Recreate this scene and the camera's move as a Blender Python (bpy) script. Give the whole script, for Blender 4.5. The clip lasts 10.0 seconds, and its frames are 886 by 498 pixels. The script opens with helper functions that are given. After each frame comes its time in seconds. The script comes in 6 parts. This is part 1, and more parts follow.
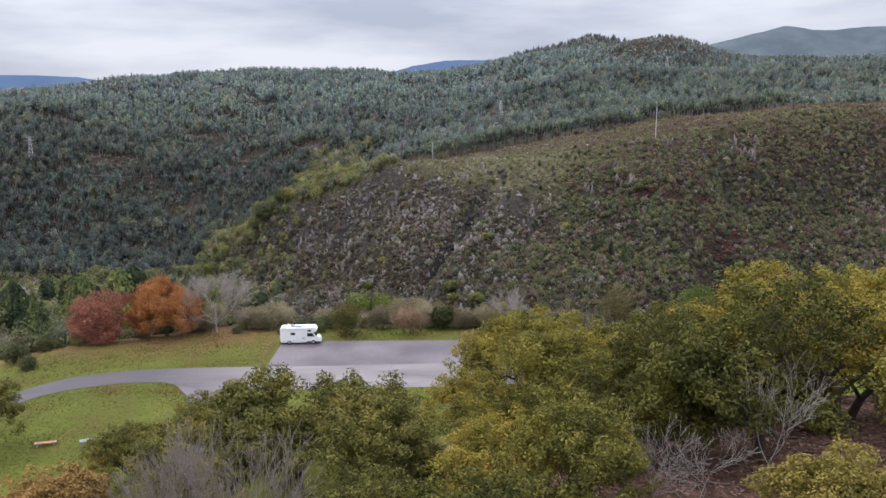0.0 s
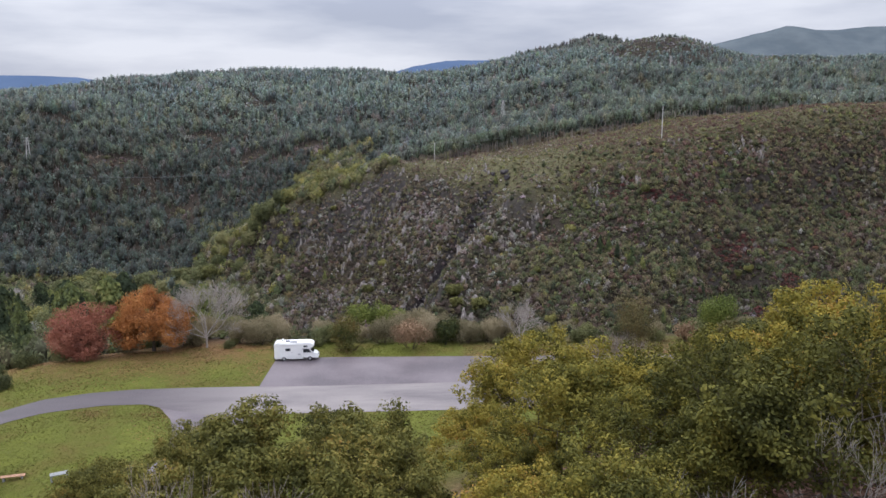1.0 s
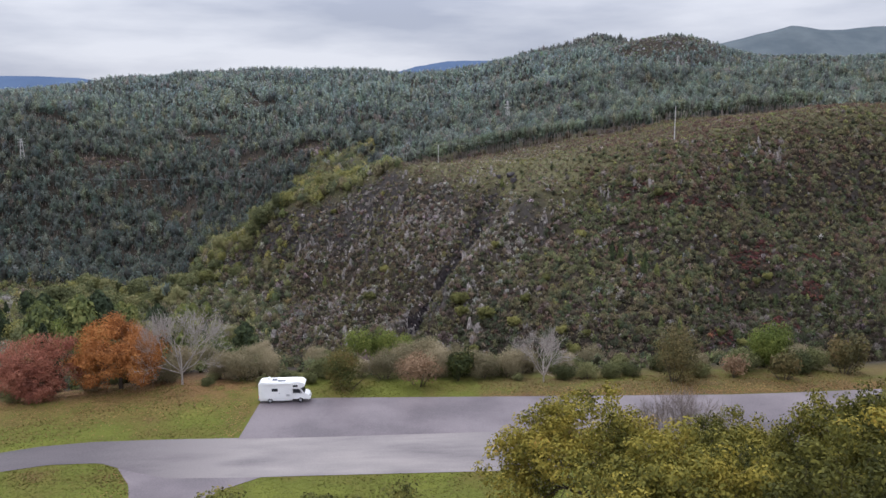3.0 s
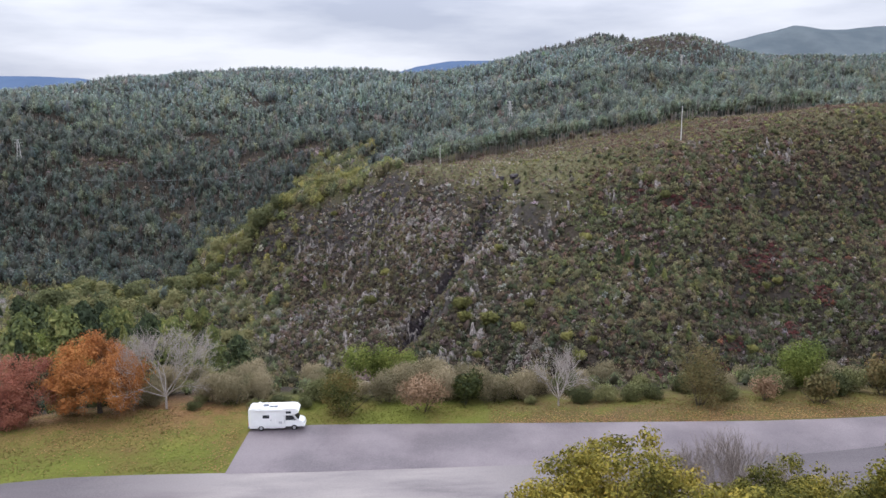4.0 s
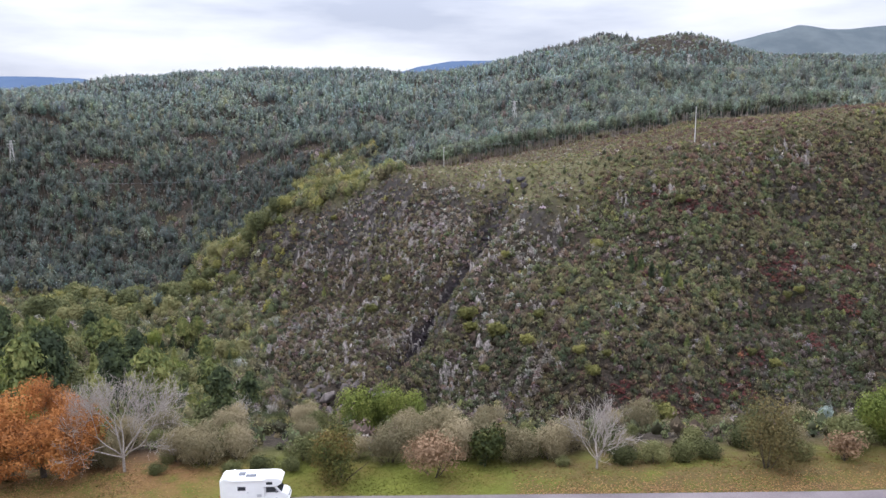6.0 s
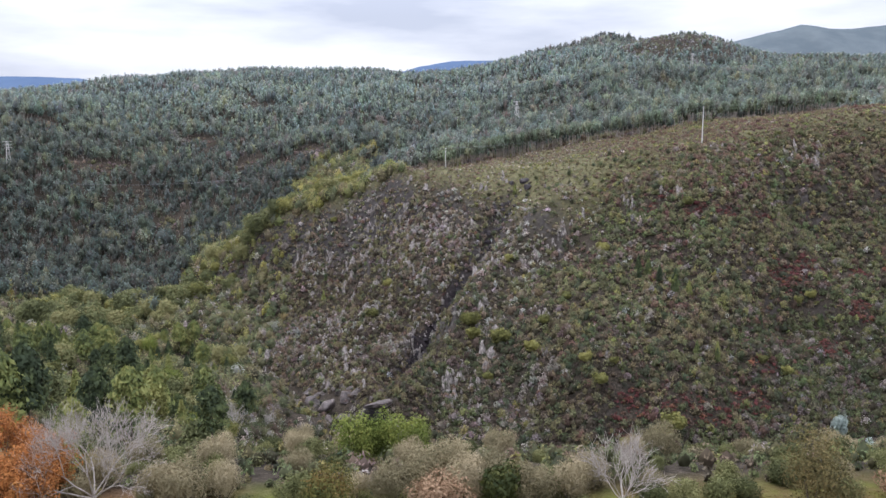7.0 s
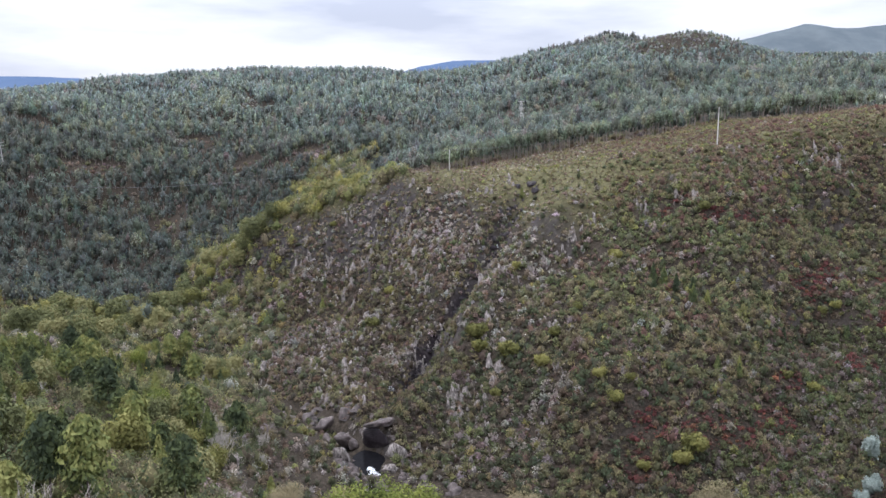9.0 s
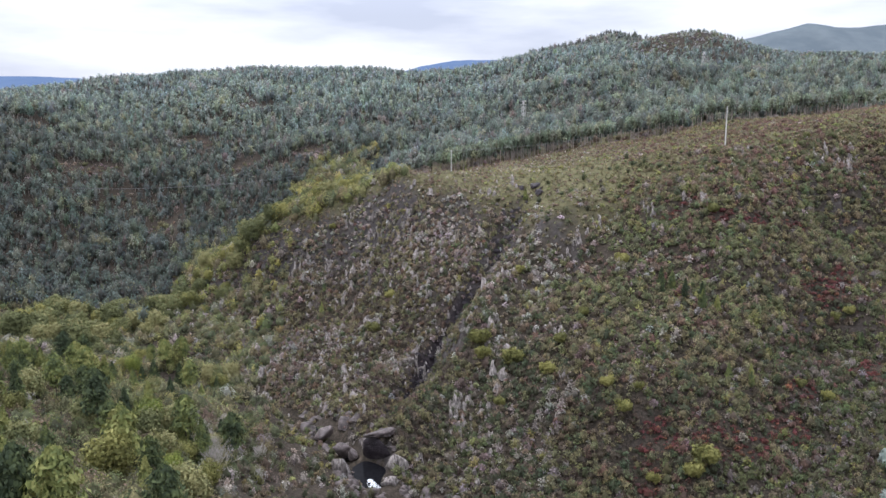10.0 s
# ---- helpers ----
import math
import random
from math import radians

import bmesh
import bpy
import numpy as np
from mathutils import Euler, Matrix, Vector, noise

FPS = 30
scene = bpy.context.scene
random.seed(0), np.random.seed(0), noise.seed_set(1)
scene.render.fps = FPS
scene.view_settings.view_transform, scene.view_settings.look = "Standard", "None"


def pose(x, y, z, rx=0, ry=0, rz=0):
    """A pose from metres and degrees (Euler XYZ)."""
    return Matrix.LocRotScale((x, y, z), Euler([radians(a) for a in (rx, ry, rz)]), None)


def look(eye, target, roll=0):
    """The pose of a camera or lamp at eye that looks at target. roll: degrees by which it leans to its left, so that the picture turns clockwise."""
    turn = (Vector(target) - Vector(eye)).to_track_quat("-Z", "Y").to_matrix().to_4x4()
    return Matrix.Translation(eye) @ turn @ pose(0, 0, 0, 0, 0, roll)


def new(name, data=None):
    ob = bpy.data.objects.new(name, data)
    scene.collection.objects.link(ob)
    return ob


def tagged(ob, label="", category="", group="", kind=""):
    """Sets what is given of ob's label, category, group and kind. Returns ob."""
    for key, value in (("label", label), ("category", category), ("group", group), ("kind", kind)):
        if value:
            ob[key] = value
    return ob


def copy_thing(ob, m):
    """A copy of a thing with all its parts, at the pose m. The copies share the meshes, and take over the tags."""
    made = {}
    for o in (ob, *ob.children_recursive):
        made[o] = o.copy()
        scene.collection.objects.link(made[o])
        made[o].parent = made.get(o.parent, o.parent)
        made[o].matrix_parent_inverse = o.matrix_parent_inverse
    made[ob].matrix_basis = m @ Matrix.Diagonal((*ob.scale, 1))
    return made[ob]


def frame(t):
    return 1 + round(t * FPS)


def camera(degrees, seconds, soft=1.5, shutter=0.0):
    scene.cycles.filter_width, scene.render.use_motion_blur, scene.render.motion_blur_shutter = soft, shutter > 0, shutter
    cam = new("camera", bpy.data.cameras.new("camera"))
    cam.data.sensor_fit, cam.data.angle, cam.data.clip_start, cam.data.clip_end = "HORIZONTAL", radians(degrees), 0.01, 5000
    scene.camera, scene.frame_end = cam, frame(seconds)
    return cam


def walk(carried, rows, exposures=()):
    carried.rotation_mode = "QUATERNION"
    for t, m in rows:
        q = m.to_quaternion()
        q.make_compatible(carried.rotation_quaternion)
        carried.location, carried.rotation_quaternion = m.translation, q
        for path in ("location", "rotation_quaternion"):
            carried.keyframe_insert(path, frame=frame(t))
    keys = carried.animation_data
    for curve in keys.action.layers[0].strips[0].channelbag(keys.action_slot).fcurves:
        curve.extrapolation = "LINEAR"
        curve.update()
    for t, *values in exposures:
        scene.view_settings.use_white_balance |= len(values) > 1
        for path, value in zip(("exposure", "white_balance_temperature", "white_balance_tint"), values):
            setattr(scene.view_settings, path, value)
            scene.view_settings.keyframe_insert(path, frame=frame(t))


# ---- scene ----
cam = camera(56.4, 10.0)
PATH = [
    (0.0, pose(0, 0.00, 41.75, 79.933, 0.013, -4.598)),
    (1.0, pose(0, 9.84, 41.57, 79.956, 0.022, -4.533)),
    (2.0, pose(0, 19.71, 41.39, 79.976, 0.031, -4.472)),
    (3.0, pose(0, 29.62, 41.30, 79.992, 0.040, -4.413)),
    (4.0, pose(0, 39.56, 41.30, 80.004, 0.050, -4.358)),
    (5.0, pose(0, 49.55, 41.30, 80.013, 0.059, -4.306)),
    (6.0, pose(0, 59.56, 41.30, 80.019, 0.068, -4.258)),
    (7.0, pose(0, 69.62, 41.30, 80.021, 0.078, -4.213)),
    (8.0, pose(0, 79.71, 41.30, 80.019, 0.087, -4.171)),
    (9.0, pose(0, 89.84, 41.30, 80.014, 0.096, -4.133)),
    (10.0, pose(0, 100.00, 41.30, 80.005, 0.105, -4.097)),
]
walk(cam, PATH, [(0.0, 0.0, 6080, 14), (1.5, -0.12, 6080, 14), (2.5, -0.18, 6080, 14), (4.0, 0.15, 6080, 14), (4.5, 0.2, 6080, 14), (5.5, 0.3, 6080, 14), (7.0, 0.4, 6080, 14), (10.0, 0.45, 6080, 14)])

# ---- sky and light: an overcast afternoon ----
world = bpy.data.worlds.new("overcast_sky")
scene.world = world
world.use_nodes = True
wn, wl = world.node_tree.nodes, world.node_tree.links
wn.clear()
w_out = wn.new("ShaderNodeOutputWorld")
w_bg = wn.new("ShaderNodeBackground")
w_sky = wn.new("ShaderNodeTexSky")
w_sky.sky_type = "NISHITA"
w_sky.sun_disc = False
w_sky.sun_elevation = radians(56)
w_sky.sun_rotation = radians(311)
w_dim = wn.new("ShaderNodeVectorMath")
w_dim.operation = "SCALE"
w_dim.inputs["Scale"].default_value = 0.12
w_co = wn.new("ShaderNodeTexCoord")
w_map = wn.new("ShaderNodeMapping")
w_map.inputs["Scale"].default_value = (1.0, 1.0, 5.0)
w_map.inputs["Location"].default_value = (0.62, 0.1, 0.0)
w_noise = wn.new("ShaderNodeTexNoise")
w_noise.inputs["Scale"].default_value = 2.1
w_noise.inputs["Detail"].default_value = 7.0
w_noise.inputs["Roughness"].default_value = 0.52
w_ramp = wn.new("ShaderNodeValToRGB")
w_ramp.color_ramp.elements[0].position = 0.38
w_ramp.color_ramp.elements[0].color = (0.50, 0.53, 0.61, 1)
w_ramp.color_ramp.elements[1].position = 0.58
w_ramp.color_ramp.elements[1].color = (0.86, 0.87, 0.895, 1)
w_mix = wn.new("ShaderNodeMixRGB")
w_mix.inputs[0].default_value = 0.92
wl.new(w_co.outputs["Generated"], w_map.inputs["Vector"])
wl.new(w_map.outputs["Vector"], w_noise.inputs["Vector"])
wl.new(w_noise.outputs["Fac"], w_ramp.inputs["Fac"])
wl.new(w_sky.outputs["Color"], w_dim.inputs[0])
wl.new(w_dim.outputs["Vector"], w_mix.inputs[1])
w_sep = wn.new("ShaderNodeSeparateXYZ")
wl.new(w_co.outputs["Generated"], w_sep.inputs[0])
w_grad = wn.new("ShaderNodeMapRange")
w_grad.inputs["From Min"].default_value = 0.10
w_grad.inputs["From Max"].default_value = 0.85
w_grad.inputs["To Min"].default_value = 1.0
w_grad.inputs["To Max"].default_value = 3.3
wl.new(w_sep.outputs["Z"], w_grad.inputs["Value"])
w_zen = wn.new("ShaderNodeVectorMath")
w_zen.operation = "SCALE"
wl.new(w_ramp.outputs["Color"], w_zen.inputs[0])
wl.new(w_grad.outputs[0], w_zen.inputs["Scale"])
wl.new(w_zen.outputs["Vector"], w_mix.inputs[2])
wl.new(w_mix.outputs["Color"], w_bg.inputs["Color"])
wl.new(w_bg.outputs["Background"], w_out.inputs["Surface"])
w_bg.inputs["Strength"].default_value = 1.0

sun = new("sun", bpy.data.lights.new("sun", "SUN"))
sun.data.energy = 1.3
sun.data.angle = radians(25)
sun.data.color = (1.0, 0.96, 0.9)
sun.matrix_world = look((-70, 60, 140), (0, 0, 0))

rng = np.random.default_rng(7)


# ---- materials ----
def shader(name, rough=0.8, spec=0.3):
    m = bpy.data.materials.new(name)
    m.use_nodes = True
    nt = m.node_tree
    b = nt.nodes["Principled BSDF"]
    b.inputs["Roughness"].default_value = rough
    b.inputs["Specular IOR Level"].default_value = spec
    return m, nt, b


def ramp(nt, fac, stops):
    r = nt.nodes.new("ShaderNodeValToRGB")
    while len(r.color_ramp.elements) < len(stops):
        r.color_ramp.elements.new(0.5)
    for e, (pos, col) in zip(r.color_ramp.elements, stops):
        e.position, e.color = pos, (*col, 1)
    nt.links.new(fac, r.inputs["Fac"])
    return r.outputs["Color"]


def noise_fac(nt, scale, detail=4.0, coord=None, rough=0.55):
    n = nt.nodes.new("ShaderNodeTexNoise")
    n.inputs["Scale"].default_value = scale
    n.inputs["Detail"].default_value = detail
    n.inputs["Roughness"].default_value = rough
    if coord is None:
        g = nt.nodes.new("ShaderNodeNewGeometry")
        coord = g.outputs["Position"]
    nt.links.new(coord, n.inputs["Vector"])
    return n.outputs["Fac"]


def calc(nt, op, a, b):
    n = nt.nodes.new("ShaderNodeMath")
    n.operation = op
    for i, v in enumerate((a, b)):
        if isinstance(v, (int, float)):
            n.inputs[i].default_value = v
        else:
            nt.links.new(v, n.inputs[i])
    return n.outputs[0]


def blend(nt, fac, a, b, mode="MIX"):
    n = nt.nodes.new("ShaderNodeMixRGB")
    n.blend_type = mode
    for i, v in enumerate((fac, a, b)):
        if isinstance(v, (int, float)):
            n.inputs[i].default_value = v
        elif isinstance(v, tuple):
            n.inputs[i].default_value = (*v, 1)
        else:
            nt.links.new(v, n.inputs[i])
    return n.outputs[0]


def bump(nt, b, height, strength, dist):
    n = nt.nodes.new("ShaderNodeBump")
    n.inputs["Strength"].default_value = strength
    n.inputs["Distance"].default_value = dist
    nt.links.new(height, n.inputs["Height"])
    nt.links.new(n.outputs["Normal"], b.inputs["Normal"])


def plant_mat(name, stops, patch=0.02, patch_amt=0.5, leaf_amt=0.25, gloss=0.2, rough=0.7, fine=1.6, mottle=0.8):
    """Foliage: the tint of each plant, broad patches over the land and leaf-to-leaf variation pick a colour."""
    m, nt, b = shader(name, rough, gloss)
    at = nt.nodes.new("ShaderNodeAttribute")
    at.attribute_name = "tint"
    g = nt.nodes.new("ShaderNodeNewGeometry")
    p = noise_fac(nt, patch, 3.0)
    v = calc(nt, "MULTIPLY", calc(nt, "SUBTRACT", p, 0.5), patch_amt * 3.0)
    w = calc(nt, "MULTIPLY", calc(nt, "SUBTRACT", g.outputs["Random Per Island"], 0.5), leaf_amt)
    w = calc(nt, "ADD", w, calc(nt, "MULTIPLY", calc(nt, "SUBTRACT", noise_fac(nt, fine, 4.0, None, 0.65), 0.5), mottle))
    f = calc(nt, "ADD", calc(nt, "ADD", at.outputs["Fac"], v), w)
    col = ramp(nt, f, stops)
    nt.links.new(col, b.inputs["Base Color"])
    leafy(nt, b, col)
    return m


def tree_mat(name, stops, spread=0.5, patch=0.25, leaf_amt=0.4, gloss=0.1):
    """Crown of a single tree: varies from tree to tree, over the crown and leaf by leaf."""
    m, nt, b = shader(name, 0.7, gloss)
    oi = nt.nodes.new("ShaderNodeObjectInfo")
    g = nt.nodes.new("ShaderNodeNewGeometry")
    p = noise_fac(nt, patch, 3.0)
    f = calc(nt, "ADD", 0.5, calc(nt, "MULTIPLY", calc(nt, "SUBTRACT", oi.outputs["Random"], 0.5), spread))
    f = calc(nt, "ADD", f, calc(nt, "MULTIPLY", calc(nt, "SUBTRACT", p, 0.5), 1.4))
    f = calc(nt, "ADD", f, calc(nt, "MULTIPLY", calc(nt, "SUBTRACT", g.outputs["Random Per Island"], 0.5), leaf_amt))
    col = ramp(nt, f, stops)
    nt.links.new(col, b.inputs["Base Color"])
    leafy(nt, b, col)
    return m


def flora_mat(name, fine, mottle, leaf_amt, share=0.2):
    """Wild growth: each plant's own colour, mottled finely and from leaf to leaf."""
    m, nt, b = shader(name, 0.85, 0.06)
    at = nt.nodes.new("ShaderNodeAttribute")
    at.attribute_name = "hue"
    g = nt.nodes.new("ShaderNodeNewGeometry")
    w = calc(nt, "MULTIPLY", calc(nt, "SUBTRACT", g.outputs["Random Per Island"], 0.5), leaf_amt)
    w = calc(nt, "ADD", w, calc(nt, "MULTIPLY", calc(nt, "SUBTRACT", noise_fac(nt, fine, 4.0, None, 0.65), 0.5), mottle))
    w = calc(nt, "ADD", 1.0, w)
    v = nt.nodes.new("ShaderNodeVectorMath")
    v.operation = "SCALE"
    nt.links.new(at.outputs["Color"], v.inputs[0])
    nt.links.new(w, v.inputs["Scale"])
    nt.links.new(v.outputs["Vector"], b.inputs["Base Color"])
    leafy(nt, b, v.outputs["Vector"], share)
    return m


def leafy(nt, b, colour, share=0.2):
    """Lets some light through the leaves."""
    tr = nt.nodes.new("ShaderNodeBsdfTranslucent")
    mx = nt.nodes.new("ShaderNodeMixShader")
    mx.inputs[0].default_value = share
    nt.links.new(colour, tr.inputs["Color"])
    nt.links.new(b.outputs["BSDF"], mx.inputs[1])
    nt.links.new(tr.outputs["BSDF"], mx.inputs[2])
    nt.links.new(mx.outputs["Shader"], nt.nodes["Material Output"].inputs["Surface"])


def plain_mat(name, col, rough=0.6, spec=0.4, var=0.12, scale=3.0, metal=0.0):
    m, nt, b = shader(name, rough, spec)
    b.inputs["Metallic"].default_value = metal
    dark = tuple(c * (1 - var) for c in col)
    light = tuple(min(1.0, c * (1 + var)) for c in col)
    nt.links.new(ramp(nt, noise_fac(nt, scale, 5.0), [(0.3, dark), (0.7, light)]), b.inputs["Base Color"])
    return m


def bark_mat(name, a, c):
    m, nt, b = shader(name, 0.9, 0.15)
    n = noise_fac(nt, 6.0, 6.0)
    nt.links.new(ramp(nt, n, [(0.3, a), (0.7, c)]), b.inputs["Base Color"])
    bump(nt, b, n, 0.5, 0.05)
    return m


M_BARK = bark_mat("dark_bark", (0.045, 0.035, 0.028), (0.12, 0.10, 0.085))
M_PALE = bark_mat("pale_bark", (0.30, 0.27, 0.24), (0.50, 0.46, 0.42))
M_STEM = bark_mat("gum_stems", (0.16, 0.13, 0.115), (0.38, 0.33, 0.29))
M_SAPLING = bark_mat("pale_sapling_bark", (0.17, 0.15, 0.135), (0.34, 0.31, 0.28))
M_TWIG = bark_mat("grey_twigs", (0.15, 0.12, 0.105), (0.30, 0.255, 0.225))
M_OAK = tree_mat("oak_leaves", [(0.05, (0.046, 0.050, 0.014)), (0.35, (0.122, 0.116, 0.025)), (0.6, (0.225, 0.192, 0.036)), (0.88, (0.33, 0.255, 0.046)), (1.0, (0.35, 0.20, 0.048))])
M_OAKDARK = tree_mat("dark_oak_leaves", [(0.1, (0.050, 0.054, 0.018)), (0.45, (0.126, 0.122, 0.031)), (0.75, (0.208, 0.178, 0.044)), (1.0, (0.28, 0.18, 0.05))], 0.25)
# oak leaves darkened: a deeper green plus the shade inside the crowns
M_OAKSHADE = tree_mat("shaded_deep_oak_leaves", [(0.1, (0.038, 0.041, 0.012)), (0.45, (0.098, 0.096, 0.022)), (0.75, (0.18, 0.16, 0.032)), (1.0, (0.26, 0.19, 0.04))])
M_ORANGE = tree_mat("orange_leaves", [(0.1, (0.19, 0.09, 0.04)), (0.4, (0.35, 0.14, 0.045)), (0.7, (0.43, 0.185, 0.06)), (1.0, (0.42, 0.25, 0.08))], 0.1)
M_RED = tree_mat("red_leaves", [(0.1, (0.18, 0.08, 0.06)), (0.5, (0.31, 0.115, 0.075)), (0.8, (0.36, 0.165, 0.11)), (1.0, (0.31, 0.22, 0.14))], 0.1)
M_DARKGREEN = tree_mat("dark_green_leaves", [(0.1, (0.025, 0.034, 0.014)), (0.5, (0.058, 0.068, 0.022)), (0.8, (0.115, 0.105, 0.03)), (1.0, (0.17, 0.11, 0.04))], 0.5)
M_RUST = tree_mat("rust_brown_leaves", [(0.1, (0.12, 0.08, 0.03)), (0.5, (0.27, 0.165, 0.055)), (1.0, (0.38, 0.23, 0.07))], 0.3)
M_GOLDOAK = tree_mat("golden_oak_leaves", [(0.1, (0.09, 0.08, 0.025)), (0.5, (0.20, 0.165, 0.04)), (1.0, (0.32, 0.24, 0.06))], 0.3)
M_OLIVE = tree_mat("olive_brown_leaves", [(0.1, (0.06, 0.06, 0.03)), (0.5, (0.13, 0.11, 0.045)), (1.0, (0.22, 0.15, 0.07))], 0.3)
M_PINK = tree_mat("faded_brown_leaves", [(0.1, (0.16, 0.11, 0.07)), (0.5, (0.28, 0.18, 0.11)), (1.0, (0.36, 0.26, 0.17))], 0.2)
M_BROOM = tree_mat("broom_stems", [(0.1, (0.15, 0.13, 0.075)), (0.5, (0.25, 0.212, 0.125)), (1.0, (0.35, 0.29, 0.185))], 0.7)
M_BRIGHT = tree_mat("bright_green_needles", [(0.1, (0.06, 0.085, 0.022)), (0.5, (0.145, 0.175, 0.04)), (1.0, (0.26, 0.275, 0.07))], 0.1)
M_PINE = tree_mat("pine_needles", [(0.1, (0.040, 0.054, 0.030)), (0.45, (0.09, 0.112, 0.048)), (0.8, (0.17, 0.19, 0.062)), (1.0, (0.24, 0.24, 0.085))], 0.9)
M_BLUEGUM = tree_mat("silvery_gum_leaves", [(0.1, (0.17, 0.21, 0.19)), (0.5, (0.29, 0.34, 0.31)), (1.0, (0.44, 0.49, 0.44))], 0.2)
M_GORSE = tree_mat("yellow_green_leaves", [(0.1, (0.10, 0.102, 0.038)), (0.5, (0.18, 0.176, 0.058)), (1.0, (0.28, 0.26, 0.09))], 0.7)
M_BELT = tree_mat("fading_green_leaves", [(0.1, (0.09, 0.10, 0.046)), (0.5, (0.165, 0.172, 0.076)), (1.0, (0.26, 0.24, 0.11))], 0.9)
M_ASHEN = bark_mat("ashen_bark", (0.21, 0.18, 0.16), (0.44, 0.395, 0.36))

M_HEATH = flora_mat("heath_foliage", 1.2, 0.7, 0.35)
M_FERN = flora_mat("red_bracken", 1.5, 0.9, 0.4)
M_GUM = flora_mat("gum_forest", 0.5, 0.5, 0.35)
M_VALLEY = flora_mat("valley_trees", 0.8, 0.6, 0.4)
M_SCRUB = flora_mat("slope_scrub_leaves", 1.2, 0.7, 0.4)
M_GREENSHRUB = tree_mat("green_shrub_leaves", [(0.1, (0.06, 0.068, 0.03)), (0.5, (0.115, 0.122, 0.05)), (1.0, (0.20, 0.195, 0.085))], 0.8)

# ---- the land ----
# Landform lines across the view, from near to far: x -> (y, z) nodes, lofted into one height field.
LINES = [
    [(-200, -300, 10), (200, -300, 18)],
    [(-120, -40, 4), (-40, -40, 7), (0, -40, 9), (40, -40, 13), (120, -40, 18)],
    [(-120, 50, -4), (-50, 50, -1), (-10, 50, 4), (8, 50, 10), (22, 50, 14), (45, 50, 16), (120, 50, 20)],
    [(-120, 85, -9), (-50, 85, -2.5), (-36, 85, -1), (-20, 85, 0.5), (0, 85, 2.5), (15, 85, 6), (35, 85, 8), (90, 85, 10)],
    [(-120, 113, -9), (-62, 113, -2.0), (-50, 113, -0.4), (-20, 113, 0), (60, 113, 0), (80, 113, 1.5)],
    [(-120, 143.5, -13), (-62, 143.5, -2), (-50, 143.5, -0.3), (-20, 143.5, 0), (80, 143.5, 0)],
    [(-120, 155, -18), (-60, 156, -4), (-30, 155, -0.5), (20, 152, -0.6), (80, 151, -0.6)],
    [(-160, 185, -28), (-60, 185, -12), (-20, 185, -10), (40, 185, -12), (120, 185, -14)],
    [(-200, 240, -33), (-59, 240, -24), (-20, 240, -38), (40, 240, -50), (150, 240, -58)],
    [(-250, 300, -45), (-130, 300, -41), (-80, 300, -46), (-40, 300, -62), (0, 300, -78), (60, 300, -86), (300, 290, -90)],
    [(-400, 470, -64), (-169, 488, -81), (-108, 400, -68), (-73, 385, -71), (-45, 368, -77), (-14, 357, -88), (20, 338, -94), (80, 325, -96), (300, 305, -95)],
    [(-400, 680, -100), (-230, 660, -102), (-157, 600, -100), (-87, 530, -98), (-32, 432, -89), (-6, 388, -85), (10, 370, -90), (40, 358, -95), (80, 345, -96), (150, 330, -95), (300, 325, -92), (700, 318, -85)],
    [(-400, 740, -99), (-113, 600, -97), (-60, 565, -91), (-24, 550, -78), (5, 510, -80), (20, 470, -82), (42, 445, -68), (60, 400, -66), (88, 390, -65), (110, 385, -62), (140, 395, -64), (181, 425, -52), (240, 415, -56), (600, 400, -50)],
    [(-400, 765, -98), (-150, 690, -96), (-106, 650, -78), (-65, 620, -70), (-17, 598, -58), (14, 575, -38), (39, 550, -37), (54, 530, -38), (80, 500, -32), (105, 455, -31), (121, 445, -37), (145, 450, -31), (180, 470, -15), (230, 472, -30), (300, 480, -20), (600, 480, -5)],
    [(-400, 785, -97), (-190, 725, -96), (-140, 688, -88), (-110, 670, -66), (-89, 665, -48), (-60, 650, -31), (-29, 640, -20), (4, 620, -7), (41, 598, 0), (95, 572, 2), (134, 560, 13), (186, 537, 22), (221, 540, 29), (287, 560, 37), (600, 570, 52)],
    [(-400, 805, -92), (-180, 745, -90), (-114, 730, -74), (-71, 760, -46), (-37, 765, -36), (4, 720, -22), (45, 640, 0), (119, 640, 9), (220, 620, 28), (324, 620, 36), (700, 640, 55)],
    [(-423, 850, -52), (-306, 850, -52), (-241, 845, -64), (-182, 850, -58), (-141, 870, -44), (-86, 900, -34), (-45, 955, -16), (48, 900, -4), (145, 760, 12), (262, 720, 26), (374, 710, 34), (700, 720, 48)],
    [(-535, 950, 4), (-378, 967, 0), (-284, 1000, 2), (-207, 960, -14), (-113, 1050, 2), (-20, 1050, 12), (53, 1050, 18), (143, 1050, 30), (250, 976, 50), (471, 1100, 74), (557, 1000, 74), (900, 1000, 80)],
    [(-780, 1350, 44), (-570, 1400, 50), (-520, 1420, 58), (-463, 1450, 68), (-385, 1480, 79), (-208, 1480, 89), (-39, 1480, 92), (27, 1450, 84), (125, 1480, 90), (174, 1500, 98), (242, 1500, 114), (321, 1500, 122), (400, 1360, 133), (455, 1270, 138), (528, 1300, 127), (596, 1350, 115), (725, 1400, 111), (1100, 1400, 118)],
    [(-900, 2100, 20), (1200, 2100, 60)],
    [(-900, 4950, 10), (1200, 4950, 10)],
]


